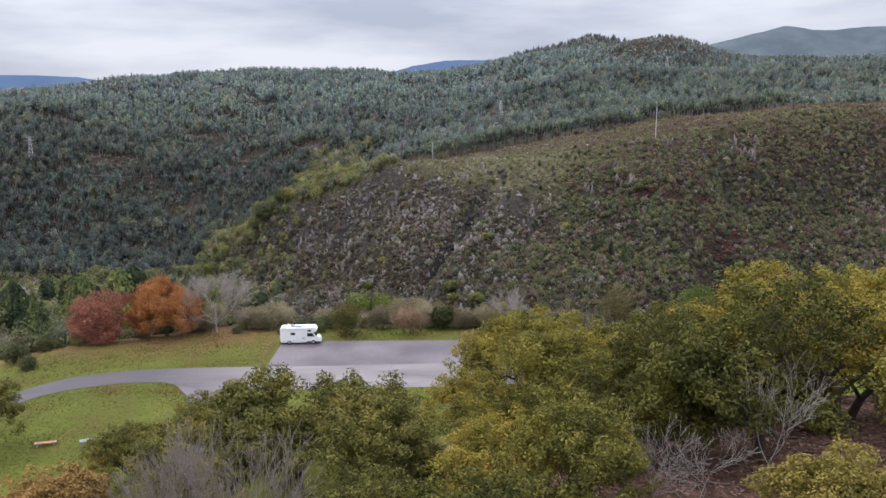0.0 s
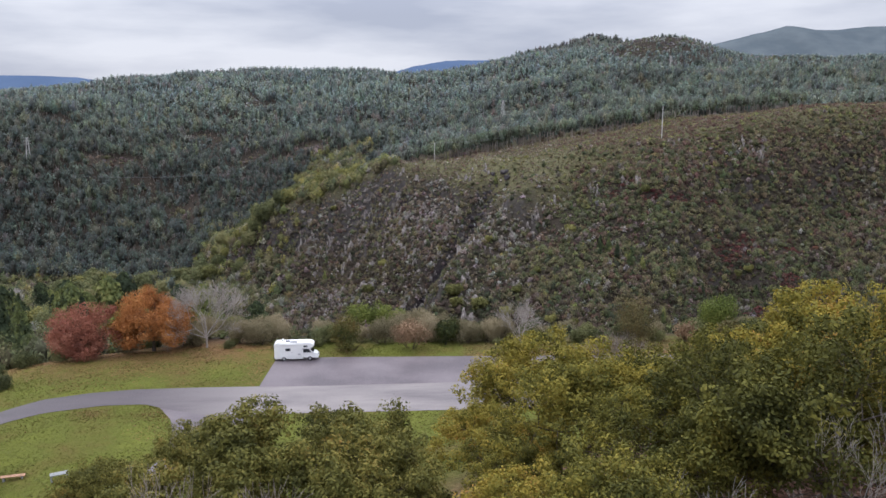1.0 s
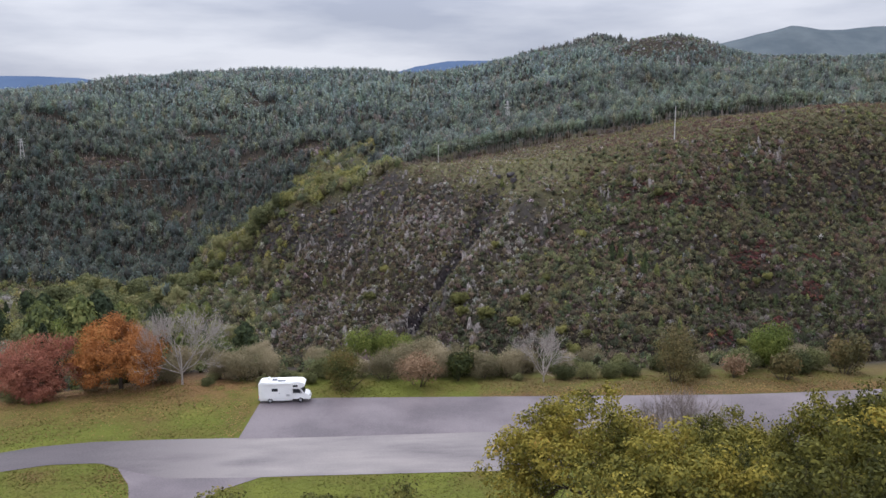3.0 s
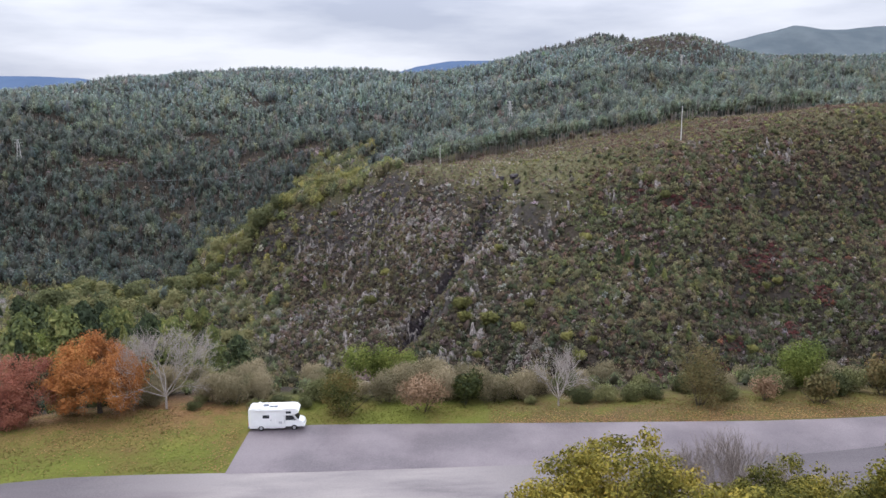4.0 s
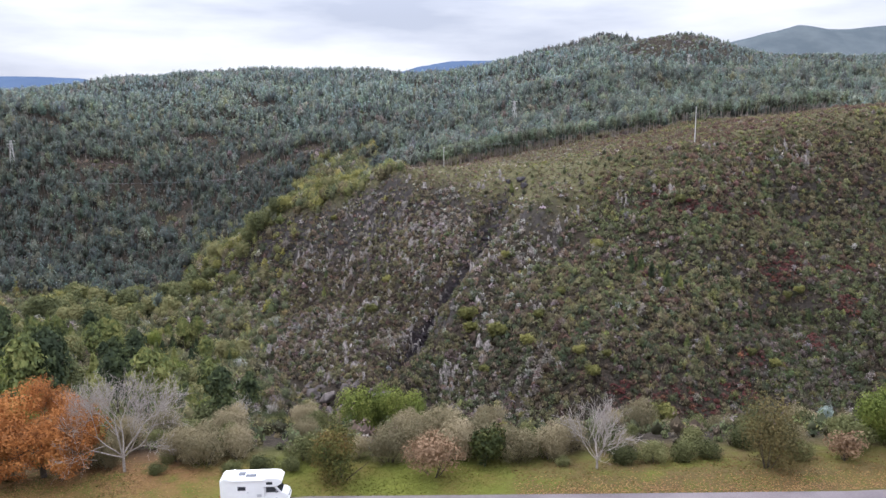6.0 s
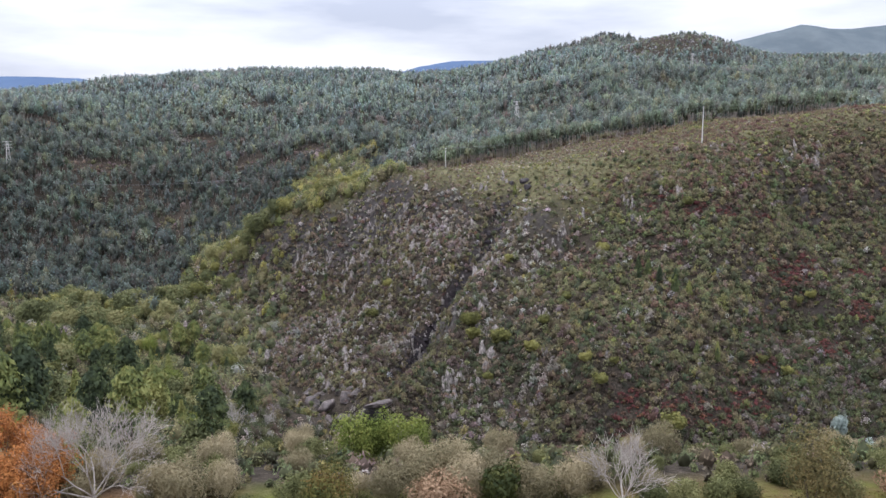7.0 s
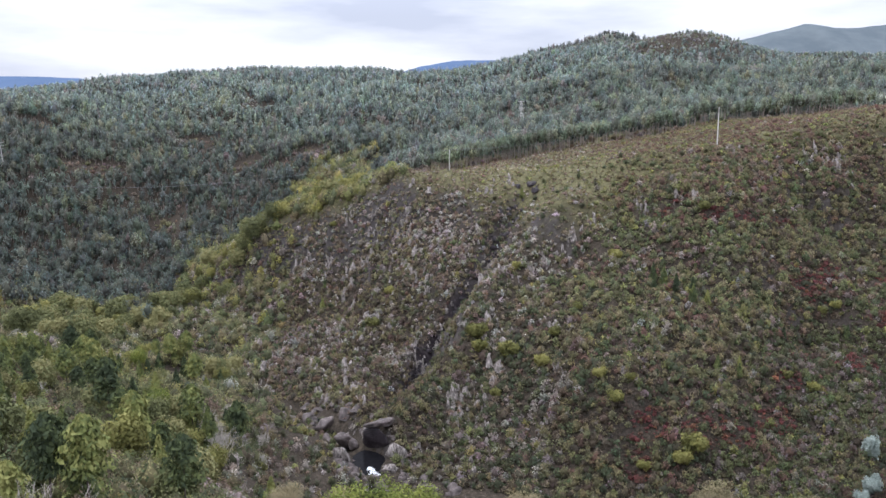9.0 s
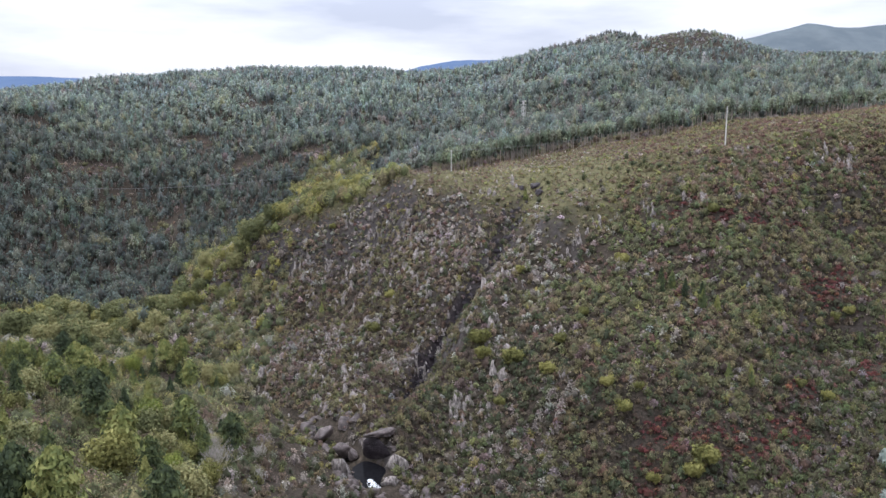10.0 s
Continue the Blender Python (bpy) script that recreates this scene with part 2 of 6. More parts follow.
def hash2(ix, iy, seed):
    h = (ix.astype(np.int64) * 374761393 + iy.astype(np.int64) * 668265263 + seed * 144665) & 0x7FFFFFFF
    h = ((h ^ (h >> 13)) * 1274126177) & 0x7FFFFFFF
    return ((h ^ (h >> 16)) & 0xFFFF) / 65535.0


def vnoise(x, y, seed=0):
    ix, iy = np.floor(x), np.floor(y)
    fx, fy = x - ix, y - iy
    fx, fy = fx * fx * (3 - 2 * fx), fy * fy * (3 - 2 * fy)
    a, b = hash2(ix, iy, seed), hash2(ix + 1, iy, seed)
    c, d = hash2(ix, iy + 1, seed), hash2(ix + 1, iy + 1, seed)
    return (a + (b - a) * fx) * (1 - fy) + (c + (d - c) * fx) * fy


def fbm(x, y, scale, octaves=4, seed=0, gain=0.5):
    out, amp, tot = 0.0, 1.0, 0.0
    for o in range(octaves):
        out = out + amp * vnoise(x / scale * 2 ** o + 17 * o, y / scale * 2 ** o - 9 * o, seed + o)
        tot += amp
        amp *= gain
    return out / tot


def smooth(a, lo, hi):
    t = np.clip((a - lo) / (hi - lo), 0, 1)
    return t * t * (3 - 2 * t)


# the ravine that cuts the hillside and ends at the pool
GULLY = [(-4, 396, 2), (3, 425, 6), (11, 458, 10), (20, 483, 14), (31, 498, 15), (41, 509, 13), (50, 519, 10), (63, 535, 7), (79, 553, 4), (92, 575, 2)]
SPUR = [(9, 397, 6), (20, 428, 11), (35, 455, 13), (50, 475, 12), (66, 494, 10), (86, 506, 7), (110, 520, 2)]
RIVER = [(-70, 500, 3), (-30, 432, 3), (-14, 402, 3), (-6, 378, 3), (0, 366, 3), (20, 352, 2)]


def along(points, x, y):
    """Distance to a polyline and the value carried along it."""
    best = np.full(np.shape(x), 1e9)
    val = np.zeros(np.shape(x))
    for (x0, y0, d0), (x1, y1, d1) in zip(points, points[1:]):
        dx, dy = x1 - x0, y1 - y0
        t = np.clip(((x - x0) * dx + (y - y0) * dy) / (dx * dx + dy * dy), 0, 1)
        r = np.hypot(x - x0 - t * dx, y - y0 - t * dy)
        near = r < best
        best = np.where(near, r, best)
        val = np.where(near, d0 + t * (d1 - d0), val)
    return best, val


def height(x, y):
    x, y = np.asarray(x, float), np.asarray(y, float)
    shp = x.shape
    x, y = x.ravel(), y.ravel()
    ny, nz = [], []
    for line in LINES:
        lx, ly, lz = (np.array(c, float) for c in zip(*line))
        soft = 2.0 if ly.mean() < 160 else 9.0 if ly.mean() < 800 else 25.0
        offs = np.array([-1.4, -0.7, 0, 0.7, 1.4]) * soft
        ny.append(np.mean([np.interp(x + o, lx, ly) for o in offs], 0))
        nz.append(np.mean([np.interp(x + o, lx, lz) for o in offs], 0))
    for i in range(1, len(ny)):
        ny[i] = np.maximum(ny[i], ny[i - 1] + 6)
    ny, nz = np.array(ny), np.array(nz)
    h = np.diff(ny, axis=0)
    d = np.diff(nz, axis=0) / h
    m = np.zeros_like(nz)
    same = d[1:] * d[:-1] > 0
    m[1:-1] = np.where(same, 2 * d[1:] * d[:-1] / np.where(same, d[1:] + d[:-1], 1), 0)
    k = np.clip((ny <= y).sum(0) - 1, 0, len(ny) - 2)
    c = np.arange(len(x))
    hh = h[k, c]
    t = np.clip((y - ny[k, c]) / hh, 0, 1)
    z = ((2 * t ** 3 - 3 * t * t + 1) * nz[k, c] + (t ** 3 - 2 * t * t + t) * hh * m[k, c]
         + (3 * t * t - 2 * t ** 3) * nz[k + 1, c] + (t ** 3 - t * t) * hh * m[k + 1, c])
    # crags and hollows, none on the car park
    wild = smooth(y, 150, 230)
    crag = smooth(y, 330, 400) * (1 - smooth(y, 600, 680)) * (1 - smooth(z, -8, 14))
    z = z + wild * (fbm(x, y, 45, 4, 3) - 0.5) * 9 + crag * ((fbm(x, y * 0.6, 18, 2, 11) - 0.5) * 15 + (0.5 - np.abs(fbm(x * 1.5, y * 0.5, 30, 3, 13) - 0.5) * 4) * 3)
    z = z + (1 - wild) * smooth(np.abs(y - 128), 17, 30) * (fbm(x, y, 9, 3, 5) - 0.5) * 0.8
    z = z + smooth(y, 800, 900) * (1 - smooth(y, 1230, 1380)) * (fbm(x, y, 150, 3, 23) - 0.5) * 42
    r, dep = along(GULLY, x, y)
    z = z - 1.3 * dep * np.exp(-(r / 7.0) ** 2)
    r, dep = along(SPUR, x, y)
    z = z + dep * np.exp(-(r / 11) ** 2)
    # the plunge pool and the river bed above and below it
    z = z - 6.5 * np.exp(-(((x + 6) / 7) ** 2 + ((y - 385) / 8) ** 2) ** 2)
    r, dep = along(RIVER, x, y)
    z = z - dep * np.exp(-(r / 5) ** 2)
    z = z + 3.2 * np.exp(-((x + 6) / 9) ** 2 - ((y - 365) / 5) ** 2)
    return z.reshape(shp)


def mesh_of(name, verts, quads=None, tris=None, mat=None, tint=None, flat=False, hue=None):
    """A mesh from arrays of corners, four-sided and three-sided faces."""
    me = bpy.data.meshes.new(name)
    nq = 0 if quads is None else len(quads)
    ntri = 0 if tris is None else len(tris)
    loops = np.concatenate([a.ravel() for a in (quads, tris) if a is not None and len(a)]).astype(np.int32)
    me.vertices.add(len(verts))
    me.vertices.foreach_set("co", np.ascontiguousarray(verts, np.float32).ravel())
    me.loops.add(len(loops))
    me.loops.foreach_set("vertex_index", loops)
    me.polygons.add(nq + ntri)
    starts = np.concatenate([np.arange(nq) * 4, nq * 4 + np.arange(ntri) * 3]).astype(np.int32)
    me.polygons.foreach_set("loop_start", starts)
    if tint is not None:
        me.attributes.new("tint", "FLOAT", "POINT").data.foreach_set("value", np.ascontiguousarray(tint, np.float32))
    if hue is not None:
        rgba = np.concatenate([hue, np.ones((len(hue), 1))], 1)
        me.attributes.new("hue", "FLOAT_COLOR", "POINT").data.foreach_set("color", np.ascontiguousarray(rgba, np.float32).ravel())
    me.update(calc_edges=True)
    if not flat:
        me.polygons.foreach_set("use_smooth", np.ones(nq + ntri, bool))
    if mat:
        me.materials.append(mat)
    return me


ys = np.concatenate([np.arange(-300, 90, 6.0), np.arange(90, 165, 2.0), np.arange(165, 700, 2.6), np.arange(700, 1600, 8.0), np.linspace(1600, 4900, 34)])
us = np.linspace(-1, 1, 320)
half = 130 + 0.64 * (np.maximum(ys, -100) + 100)
GX, GY = us[None, :] * half[:, None], np.repeat(ys[:, None], len(us), 1)
GZ = height(GX, GY)
nr, nc = GX.shape
idx = np.arange(nr * nc).reshape(nr, nc)
gq = np.stack([idx[:-1, :-1], idx[:-1, 1:], idx[1:, 1:], idx[1:, :-1]], -1).reshape(-1, 4)

mg, nt, b = shader("land_soil_and_grass", 0.95, 0.1)
geo = nt.nodes.new("ShaderNodeNewGeometry")
sep = nt.nodes.new("ShaderNodeSeparateXYZ")
nt.links.new(geo.outputs["Position"], sep.inputs[0])
nsep = nt.nodes.new("ShaderNodeSeparateXYZ")
nt.links.new(geo.outputs["True Normal"], nsep.inputs[0])
lawn = ramp(nt, noise_fac(nt, 0.12, 6.0), [(0.28, (0.118, 0.086, 0.030)), (0.38, (0.112, 0.100, 0.025)), (0.52, (0.102, 0.112, 0.022)), (0.75, (0.138, 0.148, 0.028))])
soil = ramp(nt, noise_fac(nt, 0.9, 8.0, None, 0.7), [(0.34, (0.016, 0.014, 0.010)), (0.5, (0.036, 0.029, 0.022)), (0.62, (0.066, 0.053, 0.040)), (0.74, (0.12, 0.10, 0.075))])
rock = ramp(nt, noise_fac(nt, 0.5, 8.0), [(0.3, (0.03, 0.026, 0.025)), (0.55, (0.06, 0.053, 0.05)), (0.75, (0.12, 0.11, 0.105))])
steep = nt.nodes.new("ShaderNodeMapRange")
steep.inputs["From Min"].default_value = 0.66
steep.inputs["From Max"].default_value = 0.48
nt.links.new(nsep.outputs["Z"], steep.inputs["Value"])
def land_share(attr):
    at = nt.nodes.new("ShaderNodeAttribute")
    at.attribute_name = attr
    return at.outputs["Fac"]


turf = ramp(nt, noise_fac(nt, 0.35, 8.0, None, 0.7), [(0.34, (0.056, 0.052, 0.028)), (0.5, (0.100, 0.093, 0.048)), (0.66, (0.150, 0.138, 0.074))])
track = ramp(nt, noise_fac(nt, 0.5, 8.0), [(0.35, (0.22, 0.19, 0.12)), (0.65, (0.34, 0.29, 0.21))])
# near-black rock colour, laid along the deepest stretch of the ravine
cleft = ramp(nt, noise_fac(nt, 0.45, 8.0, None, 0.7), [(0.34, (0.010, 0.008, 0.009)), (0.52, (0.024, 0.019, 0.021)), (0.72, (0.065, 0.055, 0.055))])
wildland = blend(nt, land_share("turf"), soil, turf)
wildland = blend(nt, land_share("track"), wildland, track)
wildland = blend(nt, steep.outputs[0], wildland, rock)
wildland = blend(nt, land_share("ravine_dark"), wildland, cleft)
edge = nt.nodes.new("ShaderNodeMapRange")
edge.inputs["From Min"].default_value = 150
edge.inputs["From Max"].default_value = 160
nt.links.new(sep.outputs["Y"], edge.inputs["Value"])
litter = ramp(nt, noise_fac(nt, 0.9, 7.0), [(0.32, (0.055, 0.035, 0.028)), (0.5, (0.13, 0.075, 0.055)), (0.68, (0.20, 0.115, 0.08))])
bank = nt.nodes.new("ShaderNodeMapRange")
bank.inputs["From Min"].default_value = 2.5
bank.inputs["From Max"].default_value = 5.0
nt.links.new(sep.outputs["Z"], bank.inputs["Value"])
shed = nt.nodes.new("ShaderNodeMapRange")
shed.inputs["From Min"].default_value = 136
shed.inputs["From Max"].default_value = 150
nt.links.new(sep.outputs["Y"], shed.inputs["Value"])
west = nt.nodes.new("ShaderNodeMapRange")
west.inputs["From Min"].default_value = -15
west.inputs["From Max"].default_value = -22
nt.links.new(sep.outputs["X"], west.inputs["Value"])
worn = calc(nt, "MULTIPLY", west.outputs[0], shed.outputs[0])
worn = calc(nt, "MULTIPLY", worn, ramp(nt, noise_fac(nt, 0.35, 6.0), [(0.34, (0, 0, 0)), (0.56, (1, 1, 1))]))
lawn = blend(nt, worn, lawn, (0.215, 0.12, 0.055))
near = blend(nt, bank.outputs[0], lawn, litter)
verge = nt.nodes.new("ShaderNodeMapRange")
verge.inputs["From Min"].default_value = 12
verge.inputs["From Max"].default_value = 20
nt.links.new(sep.outputs["X"], verge.inputs["Value"])
strip = nt.nodes.new("ShaderNodeMapRange")
strip.inputs["From Min"].default_value = 137
strip.inputs["From Max"].default_value = 140
nt.links.new(sep.outputs["Y"], strip.inputs["Value"])
tread = calc(nt, "MULTIPLY", calc(nt, "MULTIPLY", verge.outputs[0], strip.outputs[0]), ramp(nt, noise_fac(nt, 0.3, 6.0), [(0.36, (0.25, 0.25, 0.25)), (0.58, (1, 1, 1))]))
near = blend(nt, tread, near, (0.112, 0.084, 0.034))
nt.links.new(blend(nt, edge.outputs[0], near, wildland), b.inputs["Base Color"])
bump(nt, b, noise_fac(nt, 1.5, 6.0), 0.8, 0.5)
M_LAND = mg


def ground_z(x, y):
    """Height of the land's surface as it is meshed."""
    x, y = np.asarray(x, float), np.asarray(y, float)
    r = np.clip(np.searchsorted(ys, y) - 1, 0, nr - 2)
    t = np.clip((y - ys[r]) / (ys[r + 1] - ys[r]), 0, 1)
    out = np.zeros(x.shape)
    for row, w in ((r, 1 - t), (r + 1, t)):
        u = np.clip((x / half[row] + 1) * 0.5 * (nc - 1), 0, nc - 1.001)
        c = u.astype(int)
        out += w * (GZ[row, c] * (1 - (u - c)) + GZ[row, c + 1] * (u - c))
    return out

def below_crest(x, y):
    """How far a place on the hillside lies below the crest line over it."""
    lx, _, lz = (np.array(c, float) for c in zip(*LINES[14]))
    return np.interp(x, lx, lz) - ground_z(x, y)


def ravine_x(y):
    return np.interp(y, [396, 425, 483, 509, 535, 575], [-4, 3, 20, 41, 63, 92])


def ridge_share(x, y):
    """The close-cropped top of the hill and its shoulder above the spur."""
    d = below_crest(x, y) - 16 * np.exp(-((x - 95) / 38) ** 2)
    return (1 - smooth(d, -2, 20)) * smooth(y, 470, 520) * (1 - smooth(y, 690, 720)) * smooth(x, -110, -60)


TRACK = [(45, 604, 1), (62, 594, 1), (95, 578, 1), (134, 563, 1), (184, 541, 1)]
fx, fy = GX.ravel(), GY.ravel()
ravine_r, ravine_d = along(GULLY, fx, fy)
track_r = along(TRACK, fx, fy)[0] + 5 * (fbm(fx, fy, 12, 3, 27) - 0.5)
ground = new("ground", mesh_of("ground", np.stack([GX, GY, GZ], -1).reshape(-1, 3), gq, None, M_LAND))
for key, share in (("ravine_dark", (1 - smooth(ravine_r + 7 * (fbm(fx, fy, 9, 2, 29) - 0.5), 5.5, 9.5)) * smooth(ravine_d, 9.5, 13)), ("turf", ridge_share(fx, fy)), ("track", 0.8 * (1 - smooth(track_r, 0.8, 3.0)))):
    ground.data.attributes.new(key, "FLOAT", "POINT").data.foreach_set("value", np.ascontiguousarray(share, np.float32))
tagged(ground, "grassy shelf above a steep wooded river gorge", "ground", kind="structure")


# ---- plants as fields of leaf cards ----
def cards(centre, normal, size, aspect=1.0, r=rng, up=0.0):
    """Four-cornered leaf sprays round the given points. Returns corners and faces."""
    n = len(centre)
    nv = normal + r.normal(0, 0.45, (n, 3))
    nv /= np.linalg.norm(nv, axis=1, keepdims=True) + 1e-9
    a = np.cross(nv, r.normal(0, 1, (n, 3)) + np.array([0, 0, up]))
    a /= np.linalg.norm(a, axis=1, keepdims=True) + 1e-9
    c = np.cross(nv, a)
    s = np.broadcast_to(size, (n,))[:, None]
    a, c = a * s * 0.5, c * s * 0.5 * aspect
    v = np.stack([centre - c, centre + a * 0.75 + nv * s * 0.12, centre + c, centre - a * 0.75 + nv * s * 0.12], 1).reshape(-1, 3)
    f = np.arange(n * 4).reshape(n, 4)
    return v, f


def sprays(centre, normal, size, r=rng):
    """Three-cornered leaf sprays round the given points, most of them pointing up."""
    n = len(centre)
    nv = normal + r.normal(0, 0.45, (n, 3))
    nv /= np.linalg.norm(nv, axis=1, keepdims=True) + 1e-9
    a = r.normal(0, 0.55, (n, 3)) + np.array([0, 0, 1.0])
    a -= nv * (a * nv).sum(1, keepdims=True)
    a /= np.linalg.norm(a, axis=1, keepdims=True) + 1e-9
    c = np.cross(nv, a) * size[:, None] * 0.34
    a = a * size[:, None] * 1.15
    v = np.stack([centre + a * 0.6, centre - a * 0.4 + c, centre - a * 0.4 - c], 1).reshape(-1, 3)
    return v, np.arange(n * 3).reshape(n, 3)


def mounds(x, y, z, rad, hgt, rings, sides, jit=0.22, base=0.0):
    """Closed uneven crowns: rings are (share of the height, share of the radius). Returns corners, quads and triangles."""
    m, k = len(x), len(rings)
    n = k * sides + 1
    v = np.zeros((m, n, 3))
    a0 = rng.uniform(0, 6.28, m)
    for i, (t, w) in enumerate(rings):
        for j in range(sides):
            a = a0 + (j + 0.5 * (i % 2)) * 2 * np.pi / sides
            r = rad * w * (1 + rng.normal(0, jit, m))
            v[:, i * sides + j, 0] = x + np.cos(a) * r
            v[:, i * sides + j, 1] = y + np.sin(a) * r
            v[:, i * sides + j, 2] = z + base + hgt * (t + rng.normal(0, jit * 0.3, m) * (i > 0)) - (0.4 if i == 0 and np.ndim(base) == 0 else 0)
    v[:, -1, 0], v[:, -1, 1], v[:, -1, 2] = x + rng.normal(0, 0.08, m) * rad, y + rng.normal(0, 0.08, m) * rad, z + base + hgt
    q, tri = [], []
    for i in range(k - 1):
        for j in range(sides):
            j2 = (j + 1) % sides
            q.append((i * sides + j, i * sides + j2, (i + 1) * sides + j2, (i + 1) * sides + j))
    for j in range(sides):
        tri.append(((k - 1) * sides + j, (k - 1) * sides + (j + 1) % sides, n - 1))
    o = (np.arange(m) * n)[:, None, None]
    return v.reshape(-1, 3), (o + np.array(q, int).reshape(1, -1, 4)).reshape(-1, 4), (o + np.array(tri)[None]).reshape(-1, 3)


CROWN = [(0.0, 0.55), (0.3, 1.0), (0.65, 0.95), (0.9, 0.5)]


def growth(name, x, y, rad, hgt, mat, hue, shape, n, leaf, trunk=0.0, trunk_r=0.15, core=0.0, deep=0.75, sides=4, z=None):
    """Many plants in one mesh: crowns of n leaf sprays each, round a shape of (share of the height, share of the
    radius); core is the size of each crown's heart, darkened as inner shade; thin stems stand under them where trunk >
    0."""
    m = len(x)
    z = ground_z(x, y) if z is None else z
    base = hgt * trunk
    hc = hgt * (1 - trunk)
    count = np.clip(n * (rad / rad.mean()) ** 1.8, n * 0.4, n * 3).astype(int)
    own = np.repeat(np.arange(m), count)
    k = len(own)
    u = rng.uniform(0.0, 1, k) ** 0.8
    th = rng.uniform(0, 6.28, k)
    lobes = 1 + 0.25 * np.sin(th * 3 + rng.uniform(0, 6.28, m)[own]) * np.sin(u * 7 + rng.uniform(0, 6.28, m)[own])
    rt, rw = zip(*shape)
    w = np.interp(u, list(rt) + [1.0], list(rw) + [0.12]) * rad[own] * lobes * (1 - (1 - deep) * rng.uniform(0, 1, k) ** 2)
    c = np.stack([x[own] + np.cos(th) * w, y[own] + np.sin(th) * w, (z + base)[own] + hc[own] * u * rng.uniform(0.85, 1.08, k)], -1)
    nn = np.stack([np.cos(th), np.sin(th), 0.3 + 1.1 * u], -1)
    v, t = sprays(c, nn, leaf * rng.uniform(0.6, 1.35, k))
    tn = np.repeat(hue[own], 3, 0)
    q = None
    if core:
        rt, rw = zip(*shape)
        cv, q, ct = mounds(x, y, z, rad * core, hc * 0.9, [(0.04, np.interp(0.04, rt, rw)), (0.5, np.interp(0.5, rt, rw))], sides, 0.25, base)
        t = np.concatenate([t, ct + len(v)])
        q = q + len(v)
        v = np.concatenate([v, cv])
        # hearts get a darkened hue in place of the shade inside the crowns
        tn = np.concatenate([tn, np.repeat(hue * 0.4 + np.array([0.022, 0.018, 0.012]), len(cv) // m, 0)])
    ob = new(name, mesh_of(name, v, q, t, mat, None, True, tn))
    if trunk > 0:
        k = np.array([[1, 0], [-0.5, 0.87], [-0.5, -0.87]])
        w = np.zeros((m, 6, 3))
        for j in range(3):
            w[:, j] = np.stack([x, y, z - 0.5], -1)
            w[:, j, :2] += k[j] * trunk_r
            w[:, j + 3] = np.stack([x, y, z + base + hc * 0.3], -1)
            w[:, j + 3, :2] += k[j] * trunk_r * 0.6
        o = np.arange(m)[:, None] * 6
        tf = np.concatenate([o + np.array([j, (j + 1) % 3, (j + 1) % 3 + 3, j + 3]) for j in range(3)])
        st = new("stems", mesh_of("stems", w.reshape(-1, 3), tf, None, M_STEM))
        st.parent = ob
        tagged(st, kind="stuff")
    return ob


def palette(colours, weights, vary=0.16):
    """A colour for each plant: weights (a number or one for each plant) choose among the colours."""
    w = np.stack(np.broadcast_arrays(*weights), -1).astype(float)
    c = np.cumsum(w / w.sum(1, keepdims=True), 1)
    k = np.minimum((rng.uniform(0, 1, (len(w), 1)) > c).sum(1), len(colours) - 1)
    out = np.array(colours)[k] * np.exp(rng.normal(0, vary, (len(w), 1)))
    return out * np.exp(rng.normal(0, vary * 0.35, out.shape))


OLIVE, LIME, GREEN, DEEP = (0.150, 0.136, 0.074), (0.185, 0.180, 0.068), (0.105, 0.115, 0.058), (0.066, 0.078, 0.046)
YELLOW, BROWN, RUSSET, MAUVE = (0.235, 0.205, 0.058), (0.160, 0.126, 0.092), (0.125, 0.078, 0.062), (0.170, 0.138, 0.128)
UMBER, GREY, SILVER_GREY, WINE = (0.072, 0.058, 0.044), (0.245, 0.22, 0.195), (0.33, 0.305, 0.275), (0.120, 0.043, 0.042)


def scatter(n, y0, y1, left=-0.62, right=0.68, power=1.0):
    """Random places over the fan of land in view, even over its area."""
    y = np.sqrt(rng.uniform(y0 ** 2, y1 ** 2, n))
    x = rng.uniform(left, right, n) * y
    return x, y


def line_y(i, x):
    lx, ly, _ = (np.array(c, float) for c in zip(*LINES[i]))
    return np.interp(x, lx, ly)


# rock crags that break through the heath: x, y, spread, tallest rib
CRAGS = [(-6, 600, 6, 6), (-9, 588, 5, 5), (-7, 606, 5, 4), (-59, 625, 5, 5), (-68, 610, 5, 5), (-51, 624, 5, 4), (-28, 578, 5, 5), (-19, 562, 5, 5), (-36, 612, 5, 4), (-74, 511, 5, 3.5),
         (32, 570, 5, 3.5), (13, 589, 5, 3.5), (-22, 620, 5, 3), (56, 528, 4, 3), (18, 486, 5, 5), (70, 426, 4, 3), (54, 442, 4, 3.5), (129, 492, 4, 6), (153, 484, 3, 6.5), (146, 490, 4, 3),
         (185, 491, 5, 3), (194, 492, 4, 3), (230, 511, 5, 5.5), (237, 508, 4, 6), (245, 515, 4, 5.5), (245, 489, 5, 3), (106, 498, 4, 3.5), (96, 491, 5, 3.5), (88, 492, 5, 3), (80, 490, 4, 3),
         (23, 401, 4, 4), (26, 407, 4, 4.5), (29, 415, 4, 3), (59, 385, 4, 3), (186, 520, 4, 2.5), (-5, 560, 5, 3), (-45, 585, 5, 3.5), (3, 545, 4, 3)]
